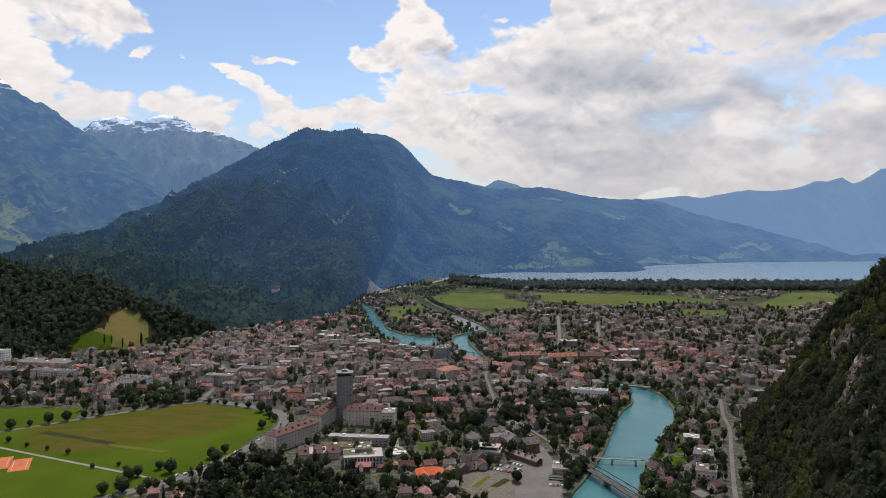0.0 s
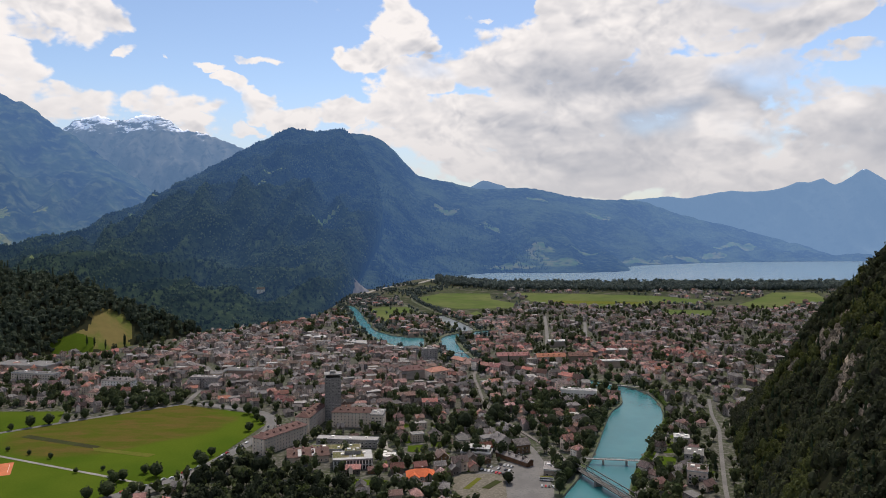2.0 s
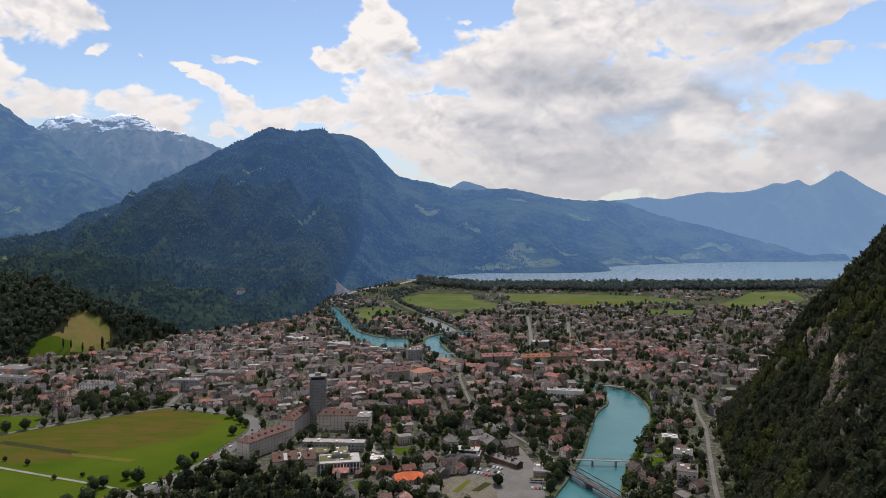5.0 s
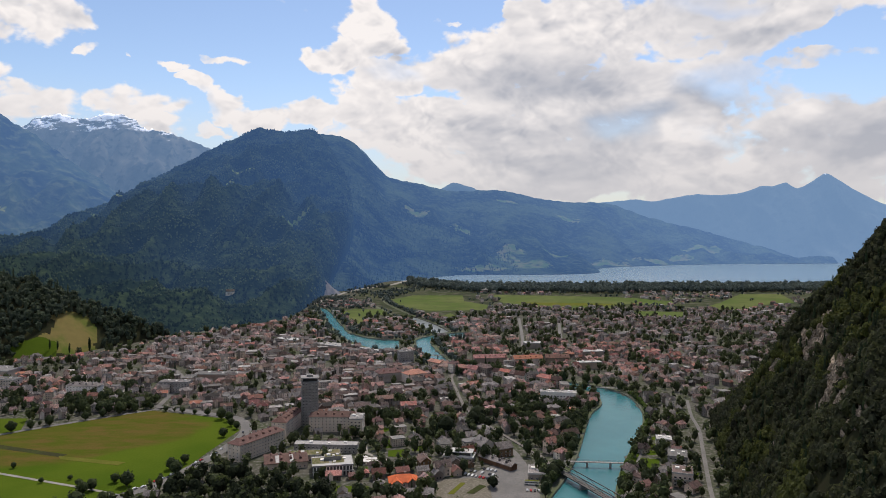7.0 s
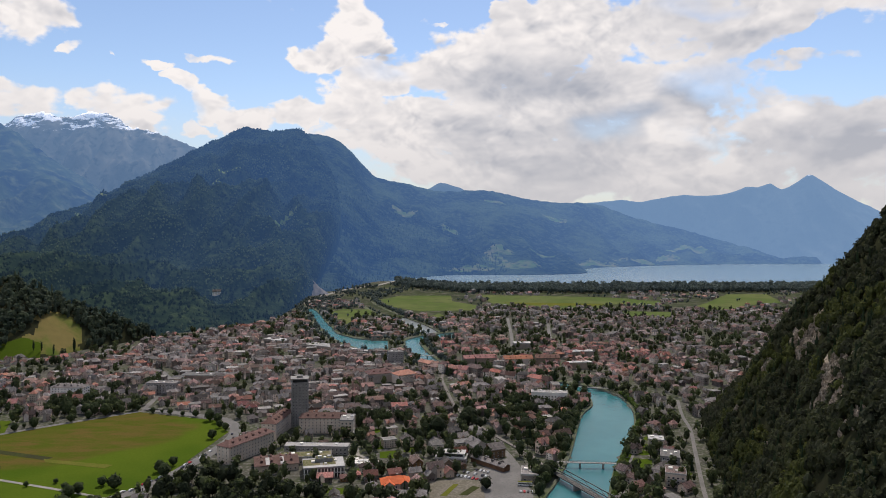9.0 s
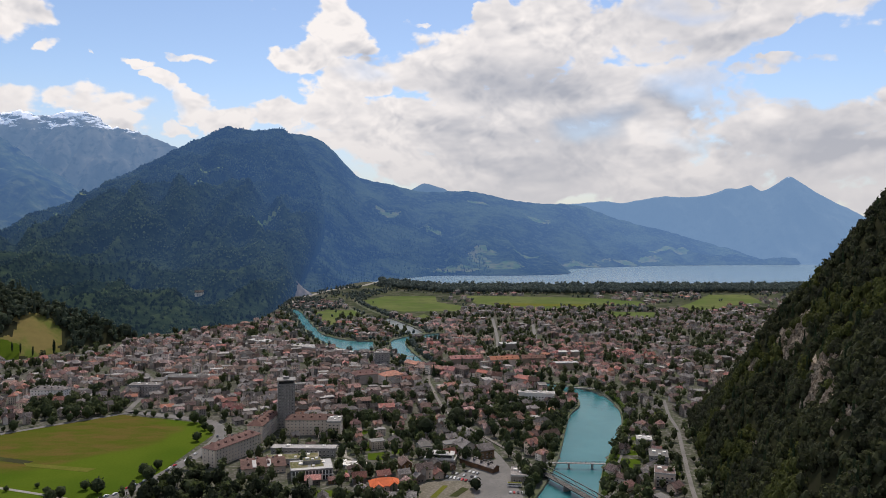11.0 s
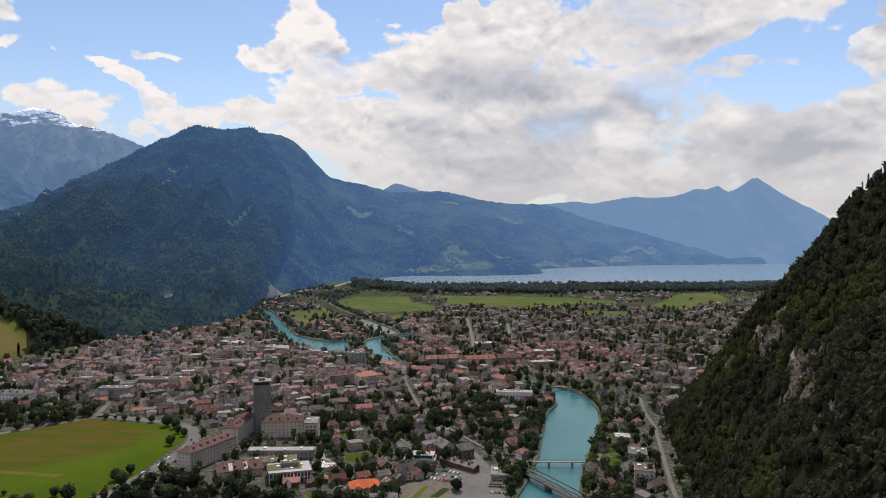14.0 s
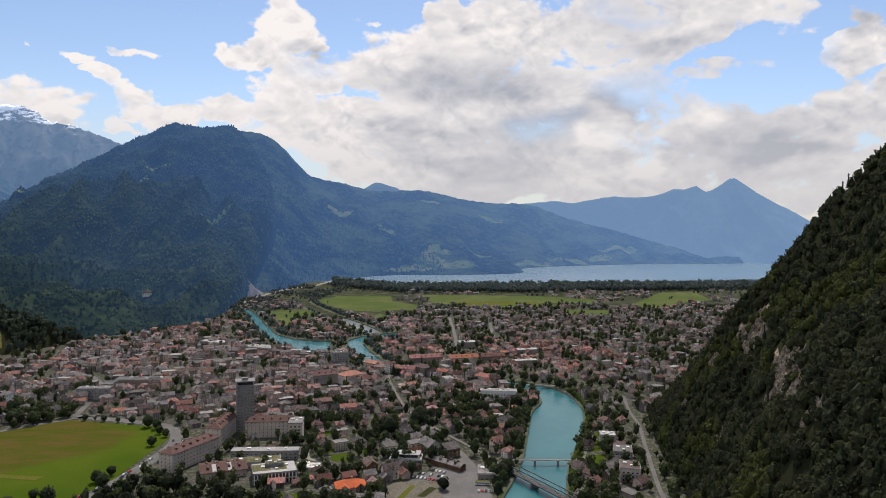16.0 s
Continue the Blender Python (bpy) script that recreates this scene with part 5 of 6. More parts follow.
def parasol_proto():
    """A garden parasol: a pole with a foot and a canopy of eight gores."""
    ob = new("parasol")
    ring = [(2.6 * math.cos(a * math.pi / 4), 2.6 * math.sin(a * math.pi / 4)) for a in range(8)]
    v = [(x, y, 2.5 if i % 2 else 2.62) for i, (x, y) in enumerate(ring)] + [(0, 0, 3.5), (0, 0, 3.3)]
    mesh_ob("canopy", v, [(i, (i + 1) % 8, 8) for i in range(8)] + [((i + 1) % 8, i, 9) for i in range(8)], M_WHITE, ob)
    mesh_ob("pole", box_verts(-0.05, 0.05, -0.05, 0.05, 0.0, 3.3) + box_verts(-0.4, 0.4, -0.4, 0.4, 0.0, 0.1), box_faces(0) + box_faces(8), M_STEEL, ob)
    return tagged(ob, "open white parasol on the garden terrace", "parasol", "terrace parasols")


slab("terrace", [(-57, 651), (-37, 649), (-37, 626), (-54, 628)], 0.25, M_PATH, "pale gravel garden terrace", "terrace")
rng_u = random.Random(5)
umbrella = parasol_proto()
for i in range(10):
    m = pose(-53 + (i % 4) * 4.9 + rng_u.uniform(-0.8, 0.8), 631 + (i // 4) * 6.2 + rng_u.uniform(-1, 1), 0.25, 0, 0, rng_u.uniform(0, 45))
    if i:
        copy_thing(umbrella, m)
    else:
        umbrella.matrix_basis = m
        bpy.context.view_layer.update()
ribbon("garden_path", [(-62, 691), (-48, 678), (-47, 660), (-25, 637), (-27, 617)], 4.0, 0.2, M_PATH, label="pale gravel path through the hotel garden")
for poly in ([(-27, 667), (-11, 670), (-11, 648), (-27, 650)], [(-5, 680), (7, 679), (6, 664), (-5, 665)], [(-68, 581), (-41, 578), (-41, 566), (-68, 569)]):
    slab("lawn", poly, 0.12, M_GRASS, "mown lawn between dark garden trees", "lawn")
orange = building("villa", "villa with a bright new orange tile roof", -14, 582, 22, 13, 4.6, 6, "hip", M_ORANGE, M_WALLO, 3.6, category="house", over=1.2)
for gx0, gy, gw, gd, gh in ((-6.0, -6.0, 7.5, 8.0, 4.4), (6.5, -5.0, 6.5, 8.0, 4.8)):
    v, f = wall_geo(gd, gw, gh, 2.6, "gable")
    wing = mesh_ob("wing", v, f, M_WALLO, orange)
    wing.matrix_local = pose(gx0, gy, 0, 0, 0, 90)
    v, f = roof_geo(gd, gw, gh, 2.6, "gable", 0.9)
    mesh_ob("wing_roof", v, f, M_ORANGE, wing)
building("shed", "long low shed with a grey roof", -6, 553, 30, 11, 5, -4, "gable", R_GREY, M_WALLO, 2.6, category="shed")
building("chalet", "tall chalet with a pale gable and grey roof", 61, 656, 18, 15, 10, 112, "gable", R_GREY, M_WALLO, 4.6, category="house")
building("chalet", "dark timber chalet with a grey tiled roof", 77, 650, 15, 13, 8, 22, "gable", R_GREY, M_WOOD, 4.2, category="house")
building("shed", "long low timber shed with a dark roof", 69, 624, 38, 8, 4.2, -50, "gable", R_GREY, M_WOOD, 2.0, panes=False, category="shed")
building("bus_station", "low station building with a flat grey roof", 98, 594, 14, 20, 5.5, -12, "flat", R_GREY, M_WALLO)
villa = building("villa", "white modern villa with pale flat roofs", 36, 632, 27, 15, 6.5, -14, "flat", M_PALEROOF, M_WALLO, category="house")
top = mesh_ob("upper_storey", box_verts(-10, 11.5, -3.5, 6.5, 7.0, 10.2), box_faces(0), M_WHITE, villa)
mesh_ob("upper_roof", box_verts(-10.8, 12.3, -4.6, 7.2, 10.2, 10.6), box_faces(0), M_PALEROOF, top)
mesh_ob("glazing", box_verts(-9, 10.5, -3.6, -3.45, 7.5, 9.7), box_faces(0), M_GLASS, top)
building("apartment_block", "grey apartment block with a flat roof", 228, 618, 16, 21, 9.6, -22, "flat", R_FLAT, M_CONCRETE, balconies=True)
building("apartment_block", "apartment block with a dark roof and white parapet", 214, 573, 16, 19, 11, -22, "flat", R_BROWN, M_WALLO, balconies=True)
building("apartment_block", "small apartment block with a white roof", 233, 663, 14, 13, 9.6, -18, "flat", M_PALEROOF, M_WALLO, balconies=True)
building("hall", "long hall with a pale metal roof", 290, 1116, 38, 16, 9, 4, "flat", M_PALEROOF, M_WALLO, panes=False)
building("hall", "long pale roofed hall among houses", 262, 1028, 36, 12, 9, 4, "flat", M_PALEROOF, M_WALLO, panes=False)
building("old_town_row", "long old town row with orange red tiles", 176, 1058, 44, 13, 10, 6, "gable", M_OLDORANGE, M_WALLO, 4.0, panes=False)
building("old_town_row", "long old town row with orange red tiles", 222, 1064, 36, 13, 10, 2, "gable", R_RED, M_WALLO, 4.0, panes=False)
building("old_town_row", "long old town row with red tiles", 120, 1066, 50, 13, 10, 8, "gable", R_RED, M_WALLO, 4.0, panes=False)
building("hall", "hall with a white flat roof", 211, 1196, 30, 18, 9, 0, "flat", M_PALEROOF, M_WALLO, panes=False)
building("hotel", "broad building with a pinkish red roof", -30, 958, 32, 20, 12, 18, "hip", M_ROOFO[0], M_WALLO, 4.5, category="hotel", panes=False)
building("hotel", "building with a red hipped roof", 4, 950, 28, 18, 12, 30, "hip", M_ROOFO[0], M_WALLO, 4.5, category="hotel", panes=False)
building("riverside_hotel", "white riverside hotel with rows of windows", 172, 838, 42, 12, 12, -14, "flat", R_FLAT, M_WHITE, category="hotel")
building("apartment_block", "tall grey block beside the canal", -6, 1062, 22, 15, 20, 10, "flat", R_FLAT, M_CONCRETE)
building("station_hall", "long white platform roof", -52, 1148, 70, 9, 6, -42, "flat", M_PALEROOF, M_CONCRETE, panes=False)
building("hall", "wide works hall with a pale roof", -575, 1010, 80, 32, 9, -8, "flat", R_FLAT, M_WALLO, panes=False)
building("hall", "long hall with a grey flat roof", -252, 968, 66, 18, 9, -6, "flat", R_FLAT, M_WALLO, panes=False)
building("apartment_block", "long pale apartment row", -520, 930, 62, 14, 13, -12, "flat", R_FLAT, M_WALLO)
building("apartment_block", "long pale apartment row", -600, 935, 50, 14, 13, -12, "flat", R_FLAT, M_WALLO, panes=False)
building("school", "white building with rows of windows", -395, 890, 40, 14, 13, -8, "hip", R_GREY, M_WHITE, 3.0)
building("school", "dark grey building with rows of windows", -292, 905, 36, 14, 13, -6, "flat", R_GREY, M_CONCRETE)
building("hall", "low market hall with a grey roof", -120, 1190, 60, 26, 8, -30, "flat", R_FLAT, M_WALLO, panes=False)
building("hall", "low hall with a white roof", -205, 1250, 46, 22, 8, -30, "flat", M_PALEROOF, M_WALLO, panes=False)
building("apartment_block", "tall pale block on the hill's edge", -640, 1010, 18, 14, 24, 0, "flat", R_FLAT, M_WHITE)

chalet = building("chalet", "pale mountain hotel alone on the wooded slope", -433, 1803, 20, 12, 10, 10, "gable", R_GREY, M_WHITE, 4.0, category="house")
chalet.location.z = float(min(MID[4:].reshape(-1, 3), key=lambda p: (p[0] + 433) ** 2 + (p[1] - 1797) ** 2)[2]) + 1.5
# ---- bridges, rails ----


def span(name, p, q, z, parts_fn, label):
    a, b = Vector((*p, z)), Vector((*q, z))
    ob = new(name)
    length = (b - a).length
    parts_fn(ob, length)
    ob.matrix_basis = pose(a.x, a.y, z, 0, 0, math.degrees(math.atan2(b.y - a.y, b.x - a.x)))
    return tagged(ob, label, "bridge")


def footbridge_parts(ob, L):
    mesh_ob("deck", box_verts(0, L, -1.6, 1.6, -0.5, 0), box_faces(0), M_CONCRETE, ob)
    for s in (-1.5, 1.5):
        mesh_ob("handrail", box_verts(0, L, s - 0.06, s + 0.06, 1.0, 1.12), box_faces(0), M_STEEL, ob)
        for i in range(15):
            x = 0.5 + i * (L - 1) / 14
            mesh_ob("post", box_verts(x - 0.06, x + 0.06, s - 0.05, s + 0.05, 0, 1.0), box_faces(0), M_STEEL, ob)
    for x in (L * 0.33, L * 0.67):
        mesh_ob("pier", box_verts(x - 0.7, x + 0.7, -2, 2, -8, -0.5), box_faces(0), M_CONCRETE, ob)


def truss_parts(ob, L):
    mesh_ob("deck", box_verts(0, L, -2.8, 2.8, -0.9, -0.2), box_faces(0), M_STEEL, ob)
    mesh_ob("ballast", box_verts(0, L, -1.5, 1.5, -0.2, 0.05), box_faces(0), M_TRACK, ob)
    for s in (-0.72, 0.72):
        mesh_ob("rail", box_verts(0, L, s - 0.06, s + 0.06, 0.05, 0.2), box_faces(0), M_STEEL, ob)
    n = 12
    for s in (-2.9, 2.9):
        mesh_ob("top_chord", box_verts(L / n, L - L / n, s - 0.3, s + 0.3, 4.4, 5.0), box_faces(0), M_STEEL, ob)
        mesh_ob("bottom_chord", box_verts(0, L, s - 0.3, s + 0.3, -1.0, -0.3), box_faces(0), M_STEEL, ob)
        for i in range(n):
            x0, x1 = i * L / n, (i + 1) * L / n
            z0, z1 = (-0.4, 4.6) if i % 2 == 0 else (4.6, -0.4)
            v = [(x0 - 0.25, s - 0.2, z0), (x0 + 0.25, s - 0.2, z0), (x0 + 0.25, s + 0.2, z0), (x0 - 0.25, s + 0.2, z0), (x1 - 0.25, s - 0.2, z1), (x1 + 0.25, s - 0.2, z1), (x1 + 0.25, s + 0.2, z1), (x1 - 0.25, s + 0.2, z1)]
            mesh_ob("diagonal", v, box_faces(0), M_STEEL, ob)
    for x in (L * 0.38,):
        mesh_ob("pier", box_verts(x - 1, x + 1, -3.4, 3.4, -9, -1), box_faces(0), M_CONCRETE, ob)


span("footbridge", (128, 622), (187, 614), 3.2, footbridge_parts, "slim grey footbridge on two piers over the river")
span("railway_bridge", (114, 612), (158, 496), 3.4, truss_parts, "dark steel truss railway bridge over the river")
span("road_bridge", (20, 1118), (58, 1124), 2.5, footbridge_parts, "pale low bridge over the river's side arm")
span("road_bridge", (222, 905), (262, 893), 2.5, footbridge_parts, "low town bridge at the river bend")

# ---- single trees ----


def tree_proto(kind, seed, mat, label, group):
    ob = new("tree")
    cone = kind != "broad"
    rx, rz, z0 = {"broad": (4.9, 4.3, 1.0), "cone": (2.9, 7.2, 1.4), "poplar": (1.7, 7.5, 1.0)}[kind]
    v, f = core(rx, rz, z0, kind == "cone", seed, 8, 5)
    lv, lf = leaf_cloud(210, rx, rz, z0, 0.7, seed + 1, kind == "cone", True)
    k = len(v)
    mesh_ob("crown", v + [tuple(q) for q in lv], f + [tuple(i + k for i in q) for q in lf], mat, ob)
    v, f = [], []
    rings = [(0, 0.42), (1.2, 0.3), (z0 + rz * 0.7, 0.18), (z0 + rz * 1.3, 0.05)]
    for z, r in rings:
        v += [(r * math.cos(a * 1.047), r * math.sin(a * 1.047), z) for a in range(6)]
    f = [(r * 6 + i, r * 6 + (i + 1) % 6, r * 6 + 6 + (i + 1) % 6, r * 6 + 6 + i) for r in range(3) for i in range(6)]
    for a in (0.5, 2.4, 4.6):
        k = len(v)
        z = z0 + 0.6
        v += [(0.1, 0, z), (-0.1, 0.05, z), (0, 0, z + 0.25), (rx * 0.6 * math.cos(a), rx * 0.6 * math.sin(a), z + rz * 0.7)]
        f += [(k, k + 1, k + 3), (k + 1, k + 2, k + 3), (k + 2, k, k + 3)]
    mesh_ob("trunk", v, f, M_BARK, ob)
    return tagged(ob, label, "tree", group)


def row_of_trees(kind, mat, label, group, places, seed):
    rng = random.Random(seed)
    protos = [tree_proto(kind, seed + i * 10, mat, label, group) for i in range(min(3, len(places)))]
    for i, (x, y, s) in enumerate(places):
        z = GLADE_Z(x, y) if kind == "poplar" else 0.1
        s *= 1.05 if kind == "broad" else 1.0
        m = pose(x, y, z, 0, 0, rng.uniform(0, 360)) @ Matrix.Diagonal((s, s, s * rng.uniform(0.9, 1.1), 1))
        if i < len(protos):
            protos[i].matrix_basis = m
        else:
            copy_thing(protos[i % len(protos)], m)


def GLADE_Z(x, y):
    g = HILL[4:].reshape(-1, 3)
    return float(g[np.argmin((g[:, 0] - x) ** 2 + (g[:, 1] - y) ** 2), 2]) - 0.3


walk_line = curve_through(RIGHT_BANK, 20)
walk_line = [tuple(q) for q in walk_line + normals2(walk_line) * -11 if 500 < q[1] < 850]
ribbon("riverside_path", walk_line, 2.4, 0.36, M_ROAD, 0.3, label="pale riverside path behind the tree row")
rng_t = random.Random(5)
bank = curve_through(RIGHT_BANK, 5.0)
bank = bank + normals2(bank) * -4.5
bank_l = curve_through(LEFT_BANK, 7.5)
bank_l = bank_l + normals2(bank_l) * 6
row_of_trees("broad", M_ROWLEAF, "round leafy tree in the riverside row", "riverside row", [(p[0] + rng_t.uniform(-0.8, 0.8), p[1], rng_t.uniform(0.58, 0.82)) for p in bank if 500 < p[1] < 870], 50)
row_of_trees("broad", M_LEAFDARK, "dark tree on the bank of the upper river", "upper river trees", [(p[0] + rng_t.uniform(-3, 3), p[1] + rng_t.uniform(-3, 3), rng_t.uniform(0.8, 1.2)) for c, o in ((bank_l, 4), (bank, -4)) for p in c[::3] if p[1] > 912 and p[1] < 1060], 57)
row_of_trees("broad", M_LEAFDARK, "big dark tree overhanging the river bank", "river bank trees", [(p[0] + rng_t.uniform(-3, 2), p[1] + rng_t.uniform(-2, 2), rng_t.uniform(0.6, 1.15)) for p in bank_l if 650 < p[1] < 860 or 560 < p[1] < 600], 55)
AVENUE = [(-470 + i * 13.5, 688 + i * 10.4, rng_t.uniform(0.7, 1.25)) for i in range(14) if i != 8]
row_of_trees("broad", M_LEAFDARK, "dark leafy tree along the meadow avenue", "avenue trees", AVENUE, 60)
row_of_trees("broad", M_LEAFDARK, "leafy tree at the edge of the meadow", "meadow trees",
             [(-189, 715, 1.0), (-211, 625, 1.15), (-204, 640, 0.9), (-203, 612, 1.2), (-234, 588, 1.1), (-246, 596, 0.9), (-258, 580, 1.0), (-262, 572, 0.9), (-272, 590, 0.7), (-238, 552, 1.0), (-255, 545, 1.3), (-268, 540, 1.1),
              (-196, 770, 1.0), (-206, 778, 1.1), (-190, 752, 0.9), (-182, 742, 0.8), (-225, 795, 0.7), (-240, 800, 0.6), (-255, 806, 0.7), (-275, 812, 0.6), (-285, 604, 0.5), (-345, 634, 0.5), (-370, 645, 0.4), (-395, 655, 0.5), (-420, 668, 0.6), (-305, 598, 0.4), (-330, 830, 1.5), (-345, 812, 1.3)], 70)
row_of_trees("poplar", M_CONIFER, "slender dark poplar on the hill meadow", "poplars", [(-559, 1150, 1.0), (-548, 1152, 0.9), (-533, 1158, 1.0), (-512, 1150, 0.8), (-508, 1172, 1.5)], 80)
row_of_trees("cone", M_CONIFER, "tall dark conifer beside the river houses", "tall conifers", [(64, 985, 1.2), (20, 700, 1.0), (118, 690, 1.0), (165, 760, 0.9), (90, 780, 0.9), (205, 945, 1.1)], 90)
row_of_trees("broad", M_PARKLEAF, "big dark tree between the river houses", "big dark trees", [(58, 570, 1.0), (57, 575, 0.8), (109, 586, 1.5), (113, 596, 1.3), (106, 594, 1.2), (66, 752, 1.4), (60, 741, 1.5), (75, 735, 1.3), (30, 712, 1.3), (10, 694, 1.3), (125, 720, 1.3), (118, 712, 1.2), (172, 748, 1.3), (164, 740, 1.3), (150, 700, 1.2)], 95)

# ---- vehicles ----


def car_proto(paint, word):
    ob = new("car")
    prof = [(-2.1, 0.35), (2.1, 0.35), (2.15, 0.75), (1.2, 0.92), (0.55, 1.42), (-1.1, 1.45), (-1.9, 0.98), (-2.15, 0.8)]
    v = [(x, s * 0.85, z) for s in (-1, 1) for x, z in prof]
    f = [tuple(range(7, -1, -1)), tuple(range(8, 16))] + [(i, (i + 1) % 8, (i + 1) % 8 + 8, i + 8) for i in range(8)]
    mesh_ob("body", v, f, paint, ob)
    v = [(x, s * 0.87, z) for s in (-1, 1) for x, z in ((-1.55, 0.97), (0.95, 0.95), (0.5, 1.34), (-1.05, 1.36))]
    mesh_ob("side_glass", v, [(0, 1, 2, 3), (7, 6, 5, 4)], M_GLASS, ob)
    for x in (-1.3, 1.3):
        for s in (-0.75, 0.75):
            v = [(x + 0.33 * math.cos(a * 0.785), s + o, 0.33 + 0.33 * math.sin(a * 0.785)) for o in (-0.1, 0.1) for a in range(8)]
            f = [tuple(range(8)), tuple(range(15, 7, -1))] + [(i, i + 8, (i + 1) % 8 + 8, (i + 1) % 8) for i in range(8)]
            mesh_ob("wheel", v, f, M_STEEL, ob)
    return tagged(ob, "parked %s car on asphalt" % word, "car", "parked cars")


def vehicles():
    rng = random.Random(12)
    protos = [car_proto(surface("car_paint_" + w, [c, tuple(0.85 * q for q in c)], 1.0, 3.0, rough=0.25, spec=0.6, relief=0.05), w) for w, c in (("white", (0.75, 0.75, 0.74)), ("silver", (0.45, 0.46, 0.47)), ("dark", (0.03, 0.03, 0.035)), ("red", (0.4, 0.03, 0.03)))]
    spots = []
    for r in range(3):
        spots += [(38.5 + 6 * r + i * 2.9, 601 + 8 * r - i * 1.9 + rng.uniform(-0.3, 0.3), 57 + rng.choice((0, 180))) for i in range(7) if rng.random() < 0.8]
    spots += [(84 + i * 2.9, 563 - i * 0.6, 80) for i in range(5)]
    line = curve_through([(-245, 552), (-206, 600), (-172, 690), (-170, 745)], 6)
    for i, p in enumerate(line[:-1]):
        if rng.random() < 0.75:
            d = line[i + 1] - p
            a = math.atan2(d[1], d[0])
            o = rng.choice((-5.2, 3.0, 5.2))
            spots.append((p[0] - math.sin(a) * o, p[1] + math.cos(a) * o, math.degrees(a)))
    used = set()
    for x, y, a in spots:
        k = rng.choice((0, 0, 0, 1, 1, 1, 2, 2, 3))
        m = pose(x, y, 0.26, 0, 0, a)
        if k in used:
            copy_thing(protos[k], m)
        else:
            protos[k].matrix_basis = m
            used.add(k)
    bus = new("bus")
    mesh_ob("body", box_verts(-5.8, 5.8, -1.25, 1.25, 0.4, 3.1), box_faces(0), M_WHITE, bus)
    mesh_ob("window_band", box_verts(-5.5, 5.5, -1.28, 1.28, 1.5, 2.4), box_faces(0), M_GLASS, bus)
    mesh_ob("roof", box_verts(-5.7, 5.7, -1.15, 1.15, 3.1, 3.25), box_faces(0), M_MOWN, bus)
    for x in (-3.6, 3.6):
        for s in (-1.15, 1.15):
            v = [(x + 0.5 * math.cos(a * 0.785), s + o, 0.5 + 0.5 * math.sin(a * 0.785)) for o in (-0.15, 0.15) for a in range(8)]
            f = [tuple(range(8)), tuple(range(15, 7, -1))] + [(i, i + 8, (i + 1) % 8 + 8, (i + 1) % 8) for i in range(8)]
            mesh_ob("wheel", v, f, M_STEEL, bus)
    bus.matrix_basis = pose(90, 576, 0.22, 0, 0, -12)
    tagged(bus, "white and yellow bus standing by the street", "bus")


vehicles()

# ---- garden lawns, then the town's other houses ----
rng_l = random.Random(17)
made = 0
while made < 60:
    lx, ly, lr = rng_l.uniform(-130, 300), rng_l.uniform(500, 860), rng_l.uniform(4, 10)
    if not (inside([lx], [ly], TOWN)[0] and is_free(lx, ly, lr)) or inside([lx], [ly], PARK)[0]:
        continue
    slab("lawn", [(lx + lr * rng_l.uniform(0.7, 1.3) * math.cos(a), ly + lr * rng_l.uniform(0.7, 1.3) * math.sin(a)) for a in np.arange(7) * 0.8976], 0.1, M_GRASS, "small green garden lawn between houses", "lawn", rng_l.random() < 0.6)
    made += 1

NEAR, FAR = plan_town()
rng_b = random.Random(23)
# houses close together between the tower and the river
made = 0
for _ in range(4000):
    x, y = rng_b.uniform(-150, 215), rng_b.uniform(560, 900)
    if made < 60 and inside([x], [y], TOWN)[0] and not inside([x], [y], PARK)[0] and is_free(x, y, 5):
        k = rng_b.choice((0, 2, 7, 7, 1, 5))
        FAR.append((k, rng_b.choice((1, 1, 2, 2, 3)), x, y, 0.35 + 0.9 * noise.noise(Vector((x * 0.004, y * 0.004, 2.0))) + rng_b.choice((0, math.pi / 2)), rng_b.uniform(0.75, 1.0)))
        take([(x - 6, y - 6), (x + 6, y - 6), (x + 6, y + 6), (x - 6, y + 6)])
        made += 1
for p in bank_l[::2]:
    if 915 < p[1] < 1045:
        FAR.append((rng_b.choice((3, 4, 9, 8, 1)), rng_b.choice((1, 2, 3)), p[0] - rng_b.uniform(0, 5), p[1] - rng_b.uniform(3, 8), rng_b.uniform(2.2, 2.6), rng_b.uniform(0.8, 1.0)))
FIELDS_FAR = [[tuple(v.co[:2]) for v in list(ob.data.vertices)[:len(ob.data.vertices) // 2]] for ob in scene.collection.objects if ob.name.startswith("field_far")]


def on_field(x, y):
    return any(inside([x], [y], q)[0] for q in FIELDS_FAR)


rng_f = random.Random(31)
for _ in range(650):
    fx, fy = rng_f.uniform(150, 1500), rng_f.uniform(1650, 2150)
    if noise.noise(Vector((fx * 0.005, fy * 0.008, 8.0))) > 0.02 and not on_field(fx, fy):
        FAR.append((rng_f.choice((0, 1, 3, 6)), rng_f.choice((1, 2, 3, 3)), fx, fy, rng_f.uniform(0, 3), rng_f.uniform(0.6, 0.8)))
for _ in range(90):
    fx = rng_f.uniform(-210, 20)
    FAR.append((rng_f.choice((0, 1, 3, 6)), rng_f.choice((1, 2, 3)), fx, rng_f.uniform(1330, 1540) if fx > -70 else rng_f.uniform(1750, 1900), rng_f.uniform(0, 3), 0.7))
FAR = [(k, 4 if KINDS[k][4] == "flat" else (sl if sl < 4 else 2), x, y, t, sc) for k, sl, x, y, t, sc in FAR if not any(inside([x], [y], w)[0] for w in WATERS)]


